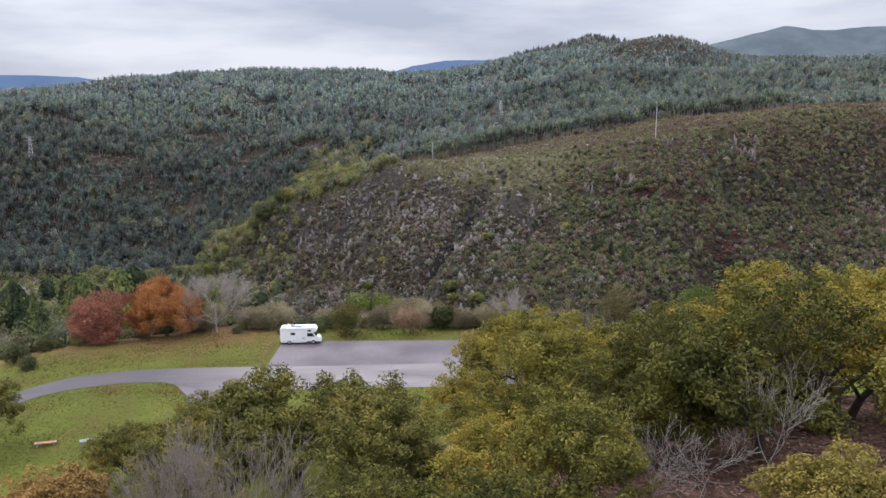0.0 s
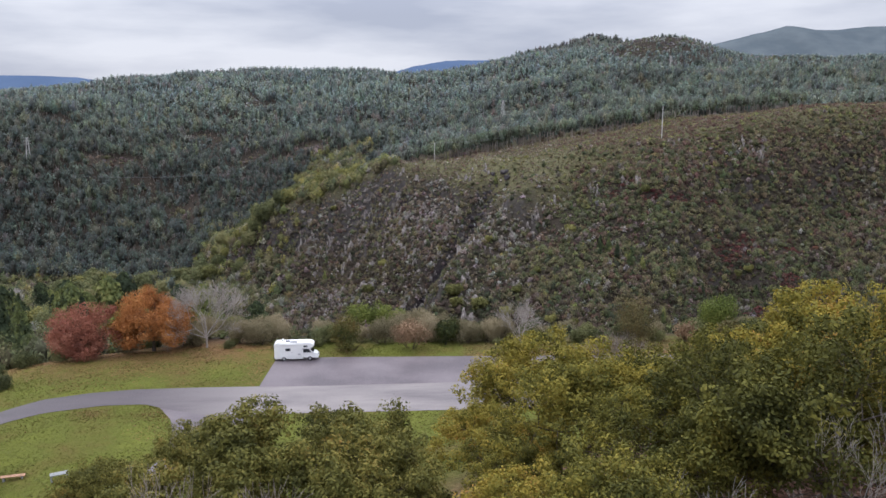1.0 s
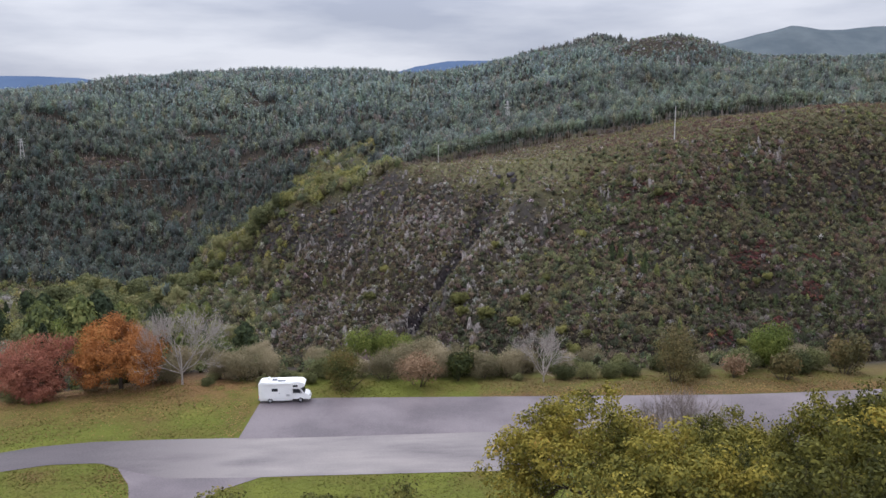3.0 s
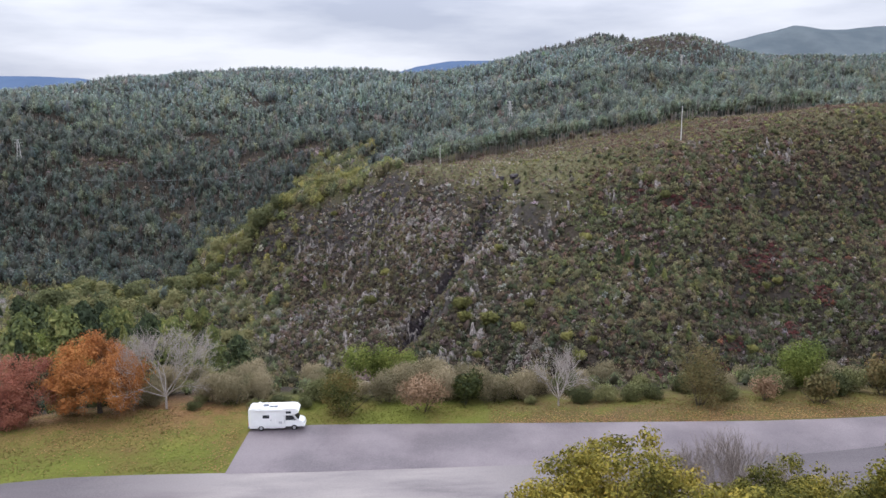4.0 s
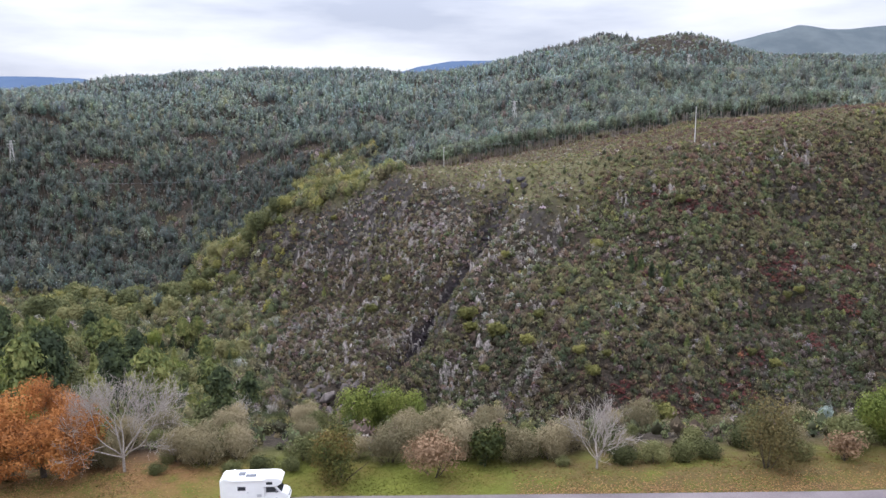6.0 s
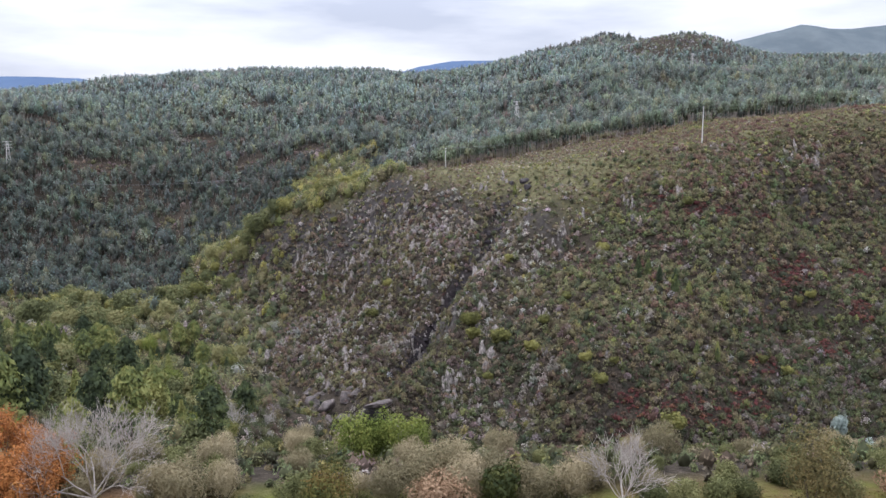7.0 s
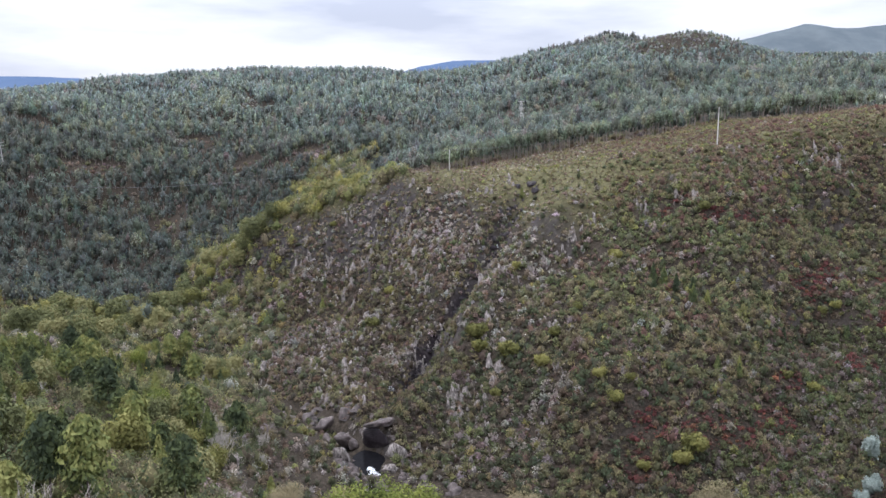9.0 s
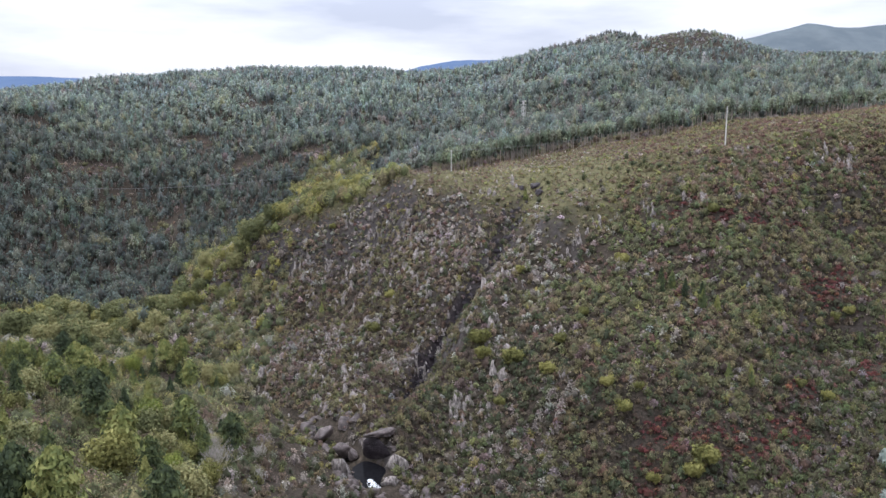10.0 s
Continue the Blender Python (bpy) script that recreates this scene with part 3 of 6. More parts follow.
# heath over the hillside across the river
x, y = scatter(112000, 330, 760, -0.3, 0.66)
yr, yc, ye = line_y(11, x), line_y(14, x), line_y(15, x)
gd, gdep = along(GULLY, x, y)
rd, _ = along(RIVER, x, y)
keep = (y > yr - 2) & (y < ye + 22) & (x > -120) & (gd > np.minimum(9.0, np.maximum(0, gdep - 8) * 1.8) * rng.uniform(0.5, 1.3, len(x))) & (rd > 4.5) & (np.hypot(x + 6, y - 386) > 10)
for cx, cy, size, _ in CRAGS:
    keep &= np.hypot(x - cx, (y - cy) * 0.8) > size * 0.36 * rng.uniform(0.3, 1.3, len(x))
rest = fbm(x, y, 16, 3, 31)
keep &= rng.uniform(0, 1, len(x)) < 0.55 + 0.45 * (x < ravine_x(y)) + 0.2 * ridge_share(x, y) + 0.35 * (y < 430) - 0.6 * np.maximum(0, rest - 0.62) + 0.35 * smooth(x, 80, 150)
x, y = x[keep], y[keep]
zz = ground_z(x, y)
ridge = ridge_share(x, y)
west = smooth(ravine_x(y) - x, -3, 8)
east = smooth(x - ravine_x(y), 45, 85)
brow = (1 - smooth(below_crest(x, y), 18, 40)) * smooth(x, 110, 160)
back = smooth(y - line_y(14, x), 8, 30) * (x > 15)
patchy = 7 * (fbm(x, y, 9, 3, 51) - 0.5)
fern = np.zeros(len(x), bool)
for fx, fy, fa, fb in ((88, 362, 6, 4), (97, 371, 6, 4), (116, 367, 8, 4), (123, 369, 9, 4), (146, 377, 8, 4), (194, 405, 9, 5), (158, 390, 5, 3), (199, 447, 8, 5), (193, 442, 8, 5), (191, 474, 8, 3), (174, 471, 6, 3), (159, 475, 6, 3), (141, 485, 7, 3), (215, 420, 7, 5), (232, 445, 8, 4)):
    fern |= np.hypot((x - fx) / fa, (y - fy) / fb) + 0.22 * patchy < 1.2
fern &= rng.uniform(0, 1, len(x)) < 0.92
n1, n2, n3 = (np.exp(8 * (fbm(x, y, sc, 3, sd) - 0.5)) for sc, sd in ((44, 41), (30, 42), (16, 43)))
# valley shade put into the plant colours, growing towards the slope's foot
foot = 1 - smooth(zz, -72, -35)
spur = (1 - west) * (1 - east)
w_olive = (0.25 * west + 0.36 * spur + 0.40 * east) * n1 + 0.25 * ridge
w_lime = 0.01 + 0.03 * east * n2 + 0.22 * ridge * n2
w_green = (0.06 * west + 0.20 * spur + 0.34 * east) * n2 * (1 - 0.6 * ridge)
w_deep = (0.08 * west + (0.06 + 0.22 * foot) * spur + (0.07 + 0.3 * foot) * east) * n3 * (1 - ridge)
w_brown = (0.26 * west + 0.17 * spur + 0.08 * east) * n3 + 0.22 * ridge + 0.25 * brow + 0.5 * back
w_russet = 0.05 * west + 0.15 * east * n3 + 0.40 * brow + 0.3 * back
w_mauve = (0.15 * west + 0.10 * spur + (0.03 + 0.12 * foot) * east) * n2 * (1 - ridge)
w_grey = (0.22 * west * (1 - 0.5 * foot) + 0.20 * spur * (1 - 0.75 * foot) + 0.04 * east) * np.minimum(1 / n1, 2.0) * (1 - 0.8 * ridge)
w_pale = 0.04 * west + 0.05 * spur * n3 * (1 - foot)
w_umber = (0.05 + 0.18 * foot + 0.3 * smooth(x, 150, 200) * smooth(below_crest(x, y), 20, 45)) * (1 - 0.7 * ridge) * n1
# hue scale lightens the upper hill and shades its foot
hue = palette([OLIVE, LIME, GREEN, DEEP, BROWN, RUSSET, MAUVE, GREY, SILVER_GREY, UMBER], [w_olive, w_lime, w_green, w_deep, w_brown, w_russet, w_mauve, w_grey, w_pale, w_umber], 0.17) * (1.24 - 0.30 * foot + 0.08 * west - 0.12 * smooth(x, 120, 190) * smooth(below_crest(x, y), 20, 45))[:, None]
TUFT = [(0.0, 0.75), (0.45, 1.0), (0.8, 0.7)]
heath = ~fern
grow_r = (0.45 + rng.gamma(1.9, 0.38, len(x))) * (1 - 0.5 * ridge) * (0.95 + 0.2 * east + 0.05 * spur) * (0.75 + 0.5 * fbm(x, y, 24, 3, 44))
grow_r = np.minimum(grow_r, 2.5)
grow_h = grow_r * rng.uniform(1.0, 1.9, len(x)) * (1 - 0.35 * ridge)
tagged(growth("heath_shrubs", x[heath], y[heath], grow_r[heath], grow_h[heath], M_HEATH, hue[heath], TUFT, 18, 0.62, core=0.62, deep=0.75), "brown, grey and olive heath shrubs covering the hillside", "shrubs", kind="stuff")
n = int(fern.sum())
rad = rng.gamma(6, 0.15, n)
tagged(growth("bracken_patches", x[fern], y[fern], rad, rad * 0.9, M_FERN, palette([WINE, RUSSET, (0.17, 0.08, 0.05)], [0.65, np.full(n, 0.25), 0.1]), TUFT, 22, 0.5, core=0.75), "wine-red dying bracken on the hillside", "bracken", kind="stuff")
# taller bushes standing out of the heath
x, y = scatter(2000, 350, 560, -0.1, 0.64)
keep = (y > line_y(11, x) + 8) & (y < line_y(14, x) - 15) & (along(GULLY, x, y)[0] > 9) & (rng.uniform(0, 1, len(x)) < 0.35 + 0.5 * smooth(x, 70, 130))
x, y = x[keep], y[keep]
n = len(x)
rad = rng.uniform(1.0, 2.5, n)
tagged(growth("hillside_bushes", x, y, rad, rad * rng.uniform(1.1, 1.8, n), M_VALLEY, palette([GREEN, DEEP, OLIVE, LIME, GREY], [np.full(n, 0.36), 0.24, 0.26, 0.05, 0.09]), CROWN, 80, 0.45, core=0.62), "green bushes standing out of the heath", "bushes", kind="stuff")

# gum forest on the far hills; clearings as x, y and their reach across and away
OPEN = [(-375, 1006, 48, 20), (-160, 1156, 32, 20), (-286, 915, 46, 16), (-69, 968, 26, 26), (-234, 876, 20, 9), (-142, 951, 16, 22), (-80, 935, 45, 14), (-353, 1083, 30, 10), (-228, 1089, 26, 12), (-330, 1200, 40, 14), (40, 1180, 40, 14), (120, 1000, 50, 16), (-190, 820, 20, 10), (-45, 850, 42, 70)]


def opened(x, y):
    """Whether a place lies in a clearing of the forest."""
    w = 1.1 * (fbm(x, y, 22, 3, 61) - 0.5)
    hit = np.zeros(len(x), bool)
    for fx, fy, fa, fb in OPEN:
        hit |= np.hypot((x - fx) / fa, (y - fy) / fb) + w < 0.9
    brow = (x > 360) & (x < 680) & (y > 1120) & (y < 1420)
    return hit | (fbm(x, y, 70, 3, 61) > np.where(brow, 0.64, 0.73))


x, y = scatter(56000, 560, 1540, -0.52, 0.70)
ye = line_y(15, x)
keep = (y > np.where(x < -150, line_y(11, x) + 12, ye + np.where(x > 15, 34, 12))) & ~opened(x, y) & ~((x > -60) & (x < 20) & (y < 740))
keep &= rng.uniform(0, 1, len(x)) < (1.15 - 0.00035 * (y - 600)) * (0.60 + 0.8 * fbm(x, y, 30, 2, 62))
x, y = x[keep], y[keep]
n = len(x)
stand = fbm(x, y, 60, 3, 71)
hgt = rng.gamma(10, 1.1, n) * (0.5 + 1.0 * stand)
hgt = np.minimum(hgt, 19) * np.where((x > 20) & (y < 760), 0.85, 1.0) * (1 - 0.3 * smooth(y, 1200, 1300)) * np.where((x > 380) & (y > 1150), 0.5, 1.0)
rad = hgt * rng.uniform(0.17, 0.31, n)
near = y < 1060
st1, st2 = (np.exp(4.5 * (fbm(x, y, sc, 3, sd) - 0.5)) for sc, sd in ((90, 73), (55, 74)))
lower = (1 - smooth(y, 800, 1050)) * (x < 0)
# haze put into the crown colours: paler and bluer with distance
haze = smooth(y, 950, 1250)
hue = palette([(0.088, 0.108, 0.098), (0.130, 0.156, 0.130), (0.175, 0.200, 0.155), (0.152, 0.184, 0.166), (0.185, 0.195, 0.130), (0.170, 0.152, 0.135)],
              [0.34 + 0.55 * lower, 0.34 * st1, (0.12 + 0.2 * haze) * st1, (0.12 + 0.1 * haze) * st2, 0.10 * st1, 0.05 / st1], 0.15) * (1.18 + 0.5 * haze - 0.33 * lower + 0.15 * (x > 20) * (y < 900))[:, None] * (1 + haze[:, None] * np.array([-0.03, 0.0, 0.06]))
GUMTOP = [(0.0, 0.42), (0.3, 0.9), (0.65, 1.0), (0.9, 0.66)]
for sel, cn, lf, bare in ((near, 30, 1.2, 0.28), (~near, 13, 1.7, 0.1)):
    tagged(growth("gum_forest", x[sel], y[sel], rad[sel], hgt[sel], M_GUM, hue[sel], GUMTOP, cn, lf, trunk=bare, trunk_r=0.2, core=0.66, deep=0.75), "blue-green eucalyptus forest covering the hills, haze in its colours", "forest", kind="stuff")
# low heath in the forest clearings and on the far brow
x, y = scatter(52000, 600, 1440, -0.52, 0.70)
keep = (y > line_y(15, x) + 8) & (opened(x, y) | (y < line_y(15, x) + 40) & (x > 15))
x, y = x[keep], y[keep]
n = len(x)
rad = rng.gamma(5, 0.34, n)
# far brow's hue carries distance haze: lighter, less red, bluer
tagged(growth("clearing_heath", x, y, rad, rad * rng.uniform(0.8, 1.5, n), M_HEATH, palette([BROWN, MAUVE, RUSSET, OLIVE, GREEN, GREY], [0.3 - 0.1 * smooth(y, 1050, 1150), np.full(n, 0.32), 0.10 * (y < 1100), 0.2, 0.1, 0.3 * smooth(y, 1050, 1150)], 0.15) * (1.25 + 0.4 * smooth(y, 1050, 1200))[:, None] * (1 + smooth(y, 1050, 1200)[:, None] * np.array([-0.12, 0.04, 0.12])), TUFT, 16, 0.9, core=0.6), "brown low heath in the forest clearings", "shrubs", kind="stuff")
# the row of tall bare-stemmed trees along the edge of the forest
x = np.concatenate([rng.uniform(40, 330, 330), rng.uniform(30, 130, 90)])
y = line_y(15, x) + 4 + 30 * rng.uniform(0, 1, 420) ** 1.5
hgt = rng.uniform(11, 17, 420)
tagged(growth("forest_edge_trees", x, y, hgt * rng.uniform(0.13, 0.2, 420), hgt, M_GUM, palette([(0.15, 0.18, 0.13), (0.20, 0.225, 0.15), (0.10, 0.12, 0.085)], [np.full(420, 0.4), 0.35, 0.25]), GUMTOP, 70, 0.9, trunk=0.52, trunk_r=0.22, core=0.6), "tall eucalyptus with bare stems along the forest edge", "trees", kind="stuff")
# deciduous trees in the side valley
x, y = scatter(9800, 400, 960, -0.5, 0.03)
yr, yc, ye = line_y(11, x), line_y(14, x), line_y(15, x)
val = (y > line_y(10, x) + 5) & (y < np.where(x < -152, yr + 55, ye + 12)) & (x < -62)
val |= (np.hypot((x + 45) / 42, (y - 850) / 70) + 1.1 * (fbm(x, y, 22, 3, 61) - 0.5) < 0.95) & (y > ye + 20)
val |= (y > yc - 5 - 20 * fbm(x, y, 15, 2, 83) * smooth(x, 5, -20)) & (y < ye + 60) & (x > -165) & (x < 15)
x, y = x[val], y[val]
n = len(x)
rad = rng.uniform(1.8, 4.4, n) * np.where((y > line_y(14, x) - 8) & (x > -150), 1.35, 1.0)
gold = (y > line_y(14, x) - 24) * (x > -140) * np.exp(4 * (fbm(x, y, 30, 2, 85) - 0.5))
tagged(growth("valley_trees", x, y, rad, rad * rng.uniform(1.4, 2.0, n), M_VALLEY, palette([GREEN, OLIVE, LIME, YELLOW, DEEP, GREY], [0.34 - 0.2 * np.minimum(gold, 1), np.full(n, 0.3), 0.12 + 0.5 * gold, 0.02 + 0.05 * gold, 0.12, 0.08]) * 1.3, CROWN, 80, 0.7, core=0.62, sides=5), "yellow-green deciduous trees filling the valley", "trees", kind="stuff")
# scrub on the near slope below the car park and along the left of the gorge
x, y = scatter(14000, 150, 560, -0.52, 0.5)
keep = (y > np.where(x < -58, 150, 154)) & (y < line_y(11, x) - 3) & (along(RIVER, x, y)[0] > 4.5)
keep &= (x < 22) | (y < 215)
keep &= (y < 420) | (rng.uniform(0, 1, len(x)) < 0.7)
x, y = x[keep], y[keep]
n = len(x)
rad = np.minimum(3.0, 0.7 + rng.gamma(2.5, 0.5, n)) * np.where(x > -40, 0.7, 1.05) * np.where((y < 196) & (x > -60), 0.75, 1.0)
pale = smooth(x, -70, -40) * (y < 390) * (y > 270)
p1, p2 = (np.exp(5 * (fbm(x, y, 25, 3, sd) - 0.5)) for sd in (81, 82))
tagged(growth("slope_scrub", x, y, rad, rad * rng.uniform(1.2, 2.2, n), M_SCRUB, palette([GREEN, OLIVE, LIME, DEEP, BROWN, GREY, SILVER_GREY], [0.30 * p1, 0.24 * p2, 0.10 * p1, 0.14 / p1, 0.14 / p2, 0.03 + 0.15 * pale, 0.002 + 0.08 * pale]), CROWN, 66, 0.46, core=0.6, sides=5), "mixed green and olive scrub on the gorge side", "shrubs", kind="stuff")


# ---- single trees and shrubs ----
def part(name, me, parent, label=""):
    ob = new(name, me)
    ob.parent = parent
    return tagged(ob, label)


class Wood:
    """Tapered round limbs gathered into one mesh; the ends carry the leaves."""

    least = 0.0

    def __init__(self, seed):
        self.r = np.random.default_rng(seed)
        self.v, self.f, self.ends, self.n = [], [], [], 0

    def tube(self, p, q, r0, r1, sides=5):
        d = q - p
        d = d / (np.linalg.norm(d) + 1e-9)
        a = np.cross(d, [0.31, 0.87, 0.4] if abs(d[2]) > 0.8 else [0, 0, 1])
        a /= np.linalg.norm(a)
        b = np.cross(d, a)
        r0, r1 = max(r0, self.least), max(r1, self.least)
        th = np.arange(sides) * 2 * np.pi / sides
        ring = np.cos(th)[:, None] * a + np.sin(th)[:, None] * b
        self.v += [p + ring * r0, q + ring * r1]
        i = np.arange(sides)
        j = (i + 1) % sides
        self.f.append(np.stack([i, j, j + sides, i + sides], -1) + self.n)
        self.n += 2 * sides

    def grow(self, p, d, length, rad, level, spread=0.6, kids=3, lift=0.15, shrink=0.68, min_level=0):
        r = self.r
        steps = 3 if level > 1 else 2
        for k in range(steps):
            d = d + r.normal(0, 0.13, 3) + np.array([0, 0, lift * 0.3])
            d /= np.linalg.norm(d)
            q = p + d * length / steps
            r1 = rad * (1 - 0.45 / steps)
            self.tube(p, q, rad, r1, 6 if level > 2 else 4 if level > 0 else 3)
            p, rad = q, r1
            if level > min_level and (k > 0 or level < 3):
                for _ in range(kids if k == steps - 1 else max(1, kids - 2)):
                    side = r.normal(0, 1, 3)
                    side -= d * (side @ d)
                    side /= np.linalg.norm(side) + 1e-9
                    nd = d * (1 - spread * 0.6) + side * spread * r.uniform(0.7, 1.3) + np.array([0, 0, lift])
                    self.grow(p, nd / np.linalg.norm(nd), length * shrink * r.uniform(0.8, 1.15), rad * 0.62, level - 1, spread, kids, lift, shrink, min_level)
        self.ends.append((p, level))

    def mesh(self, name, mat):
        return mesh_of(name, np.concatenate(self.v), np.concatenate(self.f), None, mat)


def crown_mesh(name, ends, mat, per, spread, leaf, r, aspect=1.4, flatten=0.75):
    e = np.repeat(np.array(ends), per, 0)
    off = r.normal(0, 1, (len(e), 3))
    off /= np.linalg.norm(off, axis=1, keepdims=True)
    c = e + off * (spread * r.uniform(0.5, 1.0, (len(e), 1))) * np.array([1, 1, flatten])
    v, f = cards(c, off + np.array([0, 0, 0.5]), leaf * r.uniform(0.6, 1.3, len(c)), aspect, r)
    return mesh_of(name, v, f, None, mat, flat=True)


def broadleaf(name, seed, tall, label, mat, wood_mat=None, leaf=0.28, per=34, spread=0.95, levels=3, stem=0.22, wide=0.75, lift=0.1, category="tree", kids=3, clear=0.18):
    w = Wood(seed)
    w.grow(np.array([0, 0, -0.4]), np.array([0, 0, 1.0]), tall * stem + 0.4, tall * 0.028, levels + 1, wide, kids, lift, 0.82)
    zmax = max(p[2] for p, _ in w.ends)
    k = tall / (zmax + 0.5 * spread)
    w.v = [v * k for v in w.v]
    ends = [p * k for p, lv in w.ends if lv <= 1 and p[2] * k > tall * clear]
    ob = new(name)
    part("trunk", w.mesh("trunk", wood_mat or M_BARK), ob)
    part("crown", crown_mesh("crown", ends, mat, per, spread, leaf, w.r), ob)
    return tagged(ob, label, category)


def bare_tree(name, seed, tall, label, mat, levels=4, wide=0.6, stem=0.16, lift=0.16, kids=3, thick=0.016, least=0.016, forks=8):
    """A leafless tree: a short stem that forks into many limbs, ending in fine twigs."""
    w = Wood(seed)
    w.least = least
    foot = np.array([0, 0, tall * stem])
    w.tube(np.array([0, 0, -0.3]), foot, tall * thick, tall * thick * 0.85, 7)
    for k in range(forks):
        a = k * 6.28 / forks + w.r.normal(0, 0.25)
        d = np.array([np.cos(a) * wide, np.sin(a) * wide, w.r.uniform(0.55, 1.7)])
        w.grow(foot * w.r.uniform(0.75, 1.0), d / np.linalg.norm(d), tall * 0.36, tall * thick * 0.5, levels - 1, wide * 0.75, kids, lift, 0.70)
    k = tall / max(p[2] for p, _ in w.ends)
    w.v = [v * k for v in w.v]
    ob = new(name)
    part("trunk", w.mesh("trunk", mat), ob)
    return tagged(ob, label, "tree")


def bush(name, seed, rad, tall, label, mat, n=1400, leaf=0.3, low=-0.5, aspect=1.5, lumps=9, category="bush", up=0.0):
    """A dense rounded bush: stems and lumps of leaf sprays, uneven in outline."""
    r = np.random.default_rng(seed)
    c, nn = [], []
    for i in range(lumps):
        th, q = r.uniform(0, 6.28), np.sqrt(r.uniform(0, 1)) * 0.62
        zc = r.uniform(0.3, 0.72) if i else 0.62
        o = np.array([q * np.cos(th) * rad, q * np.sin(th) * rad, zc * tall])
        k = n // lumps
        d = r.normal(0, 1, (k, 3))
        d /= np.linalg.norm(d, axis=1, keepdims=True)
        s = r.uniform(0.55, 1.08, (k, 1))
        c.append(o + d * s * np.array([rad * 0.5, rad * 0.5, tall * 0.33]))
        nn.append(d)
    c, nn = np.concatenate(c), np.concatenate(nn)
    c[:, 2] = np.maximum(c[:, 2], 0.05)
    v, f = cards(c, nn, leaf * r.uniform(0.6, 1.3, len(c)), aspect, r, up)
    w = Wood(seed)
    for _ in range(5):
        e = np.array([r.normal(0, rad * 0.4), r.normal(0, rad * 0.4), tall * r.uniform(0.4, 0.6)])
        w.tube(np.array([e[0] * 0.15, e[1] * 0.15, -0.3]), e, 0.07, 0.02, 4)
    ob = new(name)
    part("stems", w.mesh("stems", M_BARK), ob)
    part("crown", mesh_of("crown", v, f, None, mat, flat=True), ob)
    return tagged(ob, label, category)


def pine(name, seed, tall, rad, label, mat, n=900, leaf=0.7, trunk=0.25, taper=0.75):
    r = np.random.default_rng(seed)
    t = r.uniform(0, 1, n) ** 0.8
    th = r.uniform(0, 6.28, n)
    ring = rad * (1 - taper * t) * np.sqrt(np.minimum(1, (t + 0.06) * 5)) * (0.45 + 0.8 * vnoise(th * 2.4, t * 11 + seed, seed)) * r.uniform(0.45, 1.05, n) * np.sqrt(np.clip(1 - t ** 3, 0.03, 1))
    c = np.stack([ring * np.cos(th), ring * np.sin(th), tall * (trunk + (1 - trunk) * t) + 0.15 * ring], -1)
    nn = np.stack([np.cos(th), np.sin(th), 0.5 + 0 * t], -1)
    v, f = cards(c, nn, leaf * r.uniform(0.6, 1.3, n), 1.7, r, 1.5)
    w = Wood(seed)
    w.tube(np.array([0, 0, -0.5]), np.array([0.1, 0, tall * 0.9]), tall * 0.014, tall * 0.004, 6)
    for _ in range(14):
        zz = tall * r.uniform(trunk, 0.85)
        a = r.uniform(0, 6.28)
        w.tube(np.array([0, 0, zz]), np.array([np.cos(a) * rad * 0.6, np.sin(a) * rad * 0.6, zz + rad * 0.25]), 0.06, 0.02, 4)
    ob = new(name)
    part("trunk", w.mesh("trunk", M_BARK), ob)
    part("crown", mesh_of("crown", v, f, None, mat, flat=True), ob)
    return tagged(ob, label, "tree")


def place(ob, x, y, turn=0.0, size=1.0, sink=0.05, z=None):
    z = float(ground_z(np.array([x]), np.array([y]))[0]) if z is None else z
    ob.matrix_basis = pose(x, y, z - sink, 0, 0, turn) @ Matrix.Diagonal((size, size, size, 1))
    return ob


def again(ob, x, y, turn=0.0, size=1.0, sink=0.05):
    z = float(ground_z(np.array([x]), np.array([y]))[0])
    c = copy_thing(ob, pose(x, y, z - sink, 0, 0, turn))
    c.scale = (size, size, size)
    return c


# the near wood: x, y, turn, size
OAK_LABEL = "broad oak with yellowing olive-green leaves on the slope"
oaks = [broadleaf("oak_tree", sd, 12.0, OAK_LABEL, M_OAK, per=80, leaf=0.195, spread=0.8, clear=cl) for sd, cl in ((3, 0.42), (14, 0.2), (25, 0.25))]
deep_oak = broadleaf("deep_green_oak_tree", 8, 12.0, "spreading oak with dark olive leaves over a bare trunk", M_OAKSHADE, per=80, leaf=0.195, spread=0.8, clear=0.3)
place(deep_oak, 31, 61, 0, 1.3)
again(deep_oak, 35, 72, 220, 1.15)
again(deep_oak, 24.5, 67, 60, 1.1)
spots = [(44, 71, 0, 1.2), (7, 46, 80, 0.98), (17, 75, 200, 1.08), (41, 67, 140, 1.3), (18.5, 95, 30, 1.2), (44, 52, 20, 1.1), 
         (26, 81, 320, 1.05), (37, 84, 10, 1.05), (50, 75, 100, 1.25), (60, 86, 170, 1.15), (10, 59, 50, 0.8), (27.5, 92, 190, 0.9), (58, 100, 45, 0.85), (35, 98, 15, 0.75),
         (48, 91, 110, 1.0), (9, 72, 75, 0.75), (68, 95, 140, 1.0), (70, 76, 260, 1.2), (12, 81, 300, 0.85), (46, 101, 330, 0.7), (13, 52, 260, 0.9), (19.5, 60, 130, 0.85)]
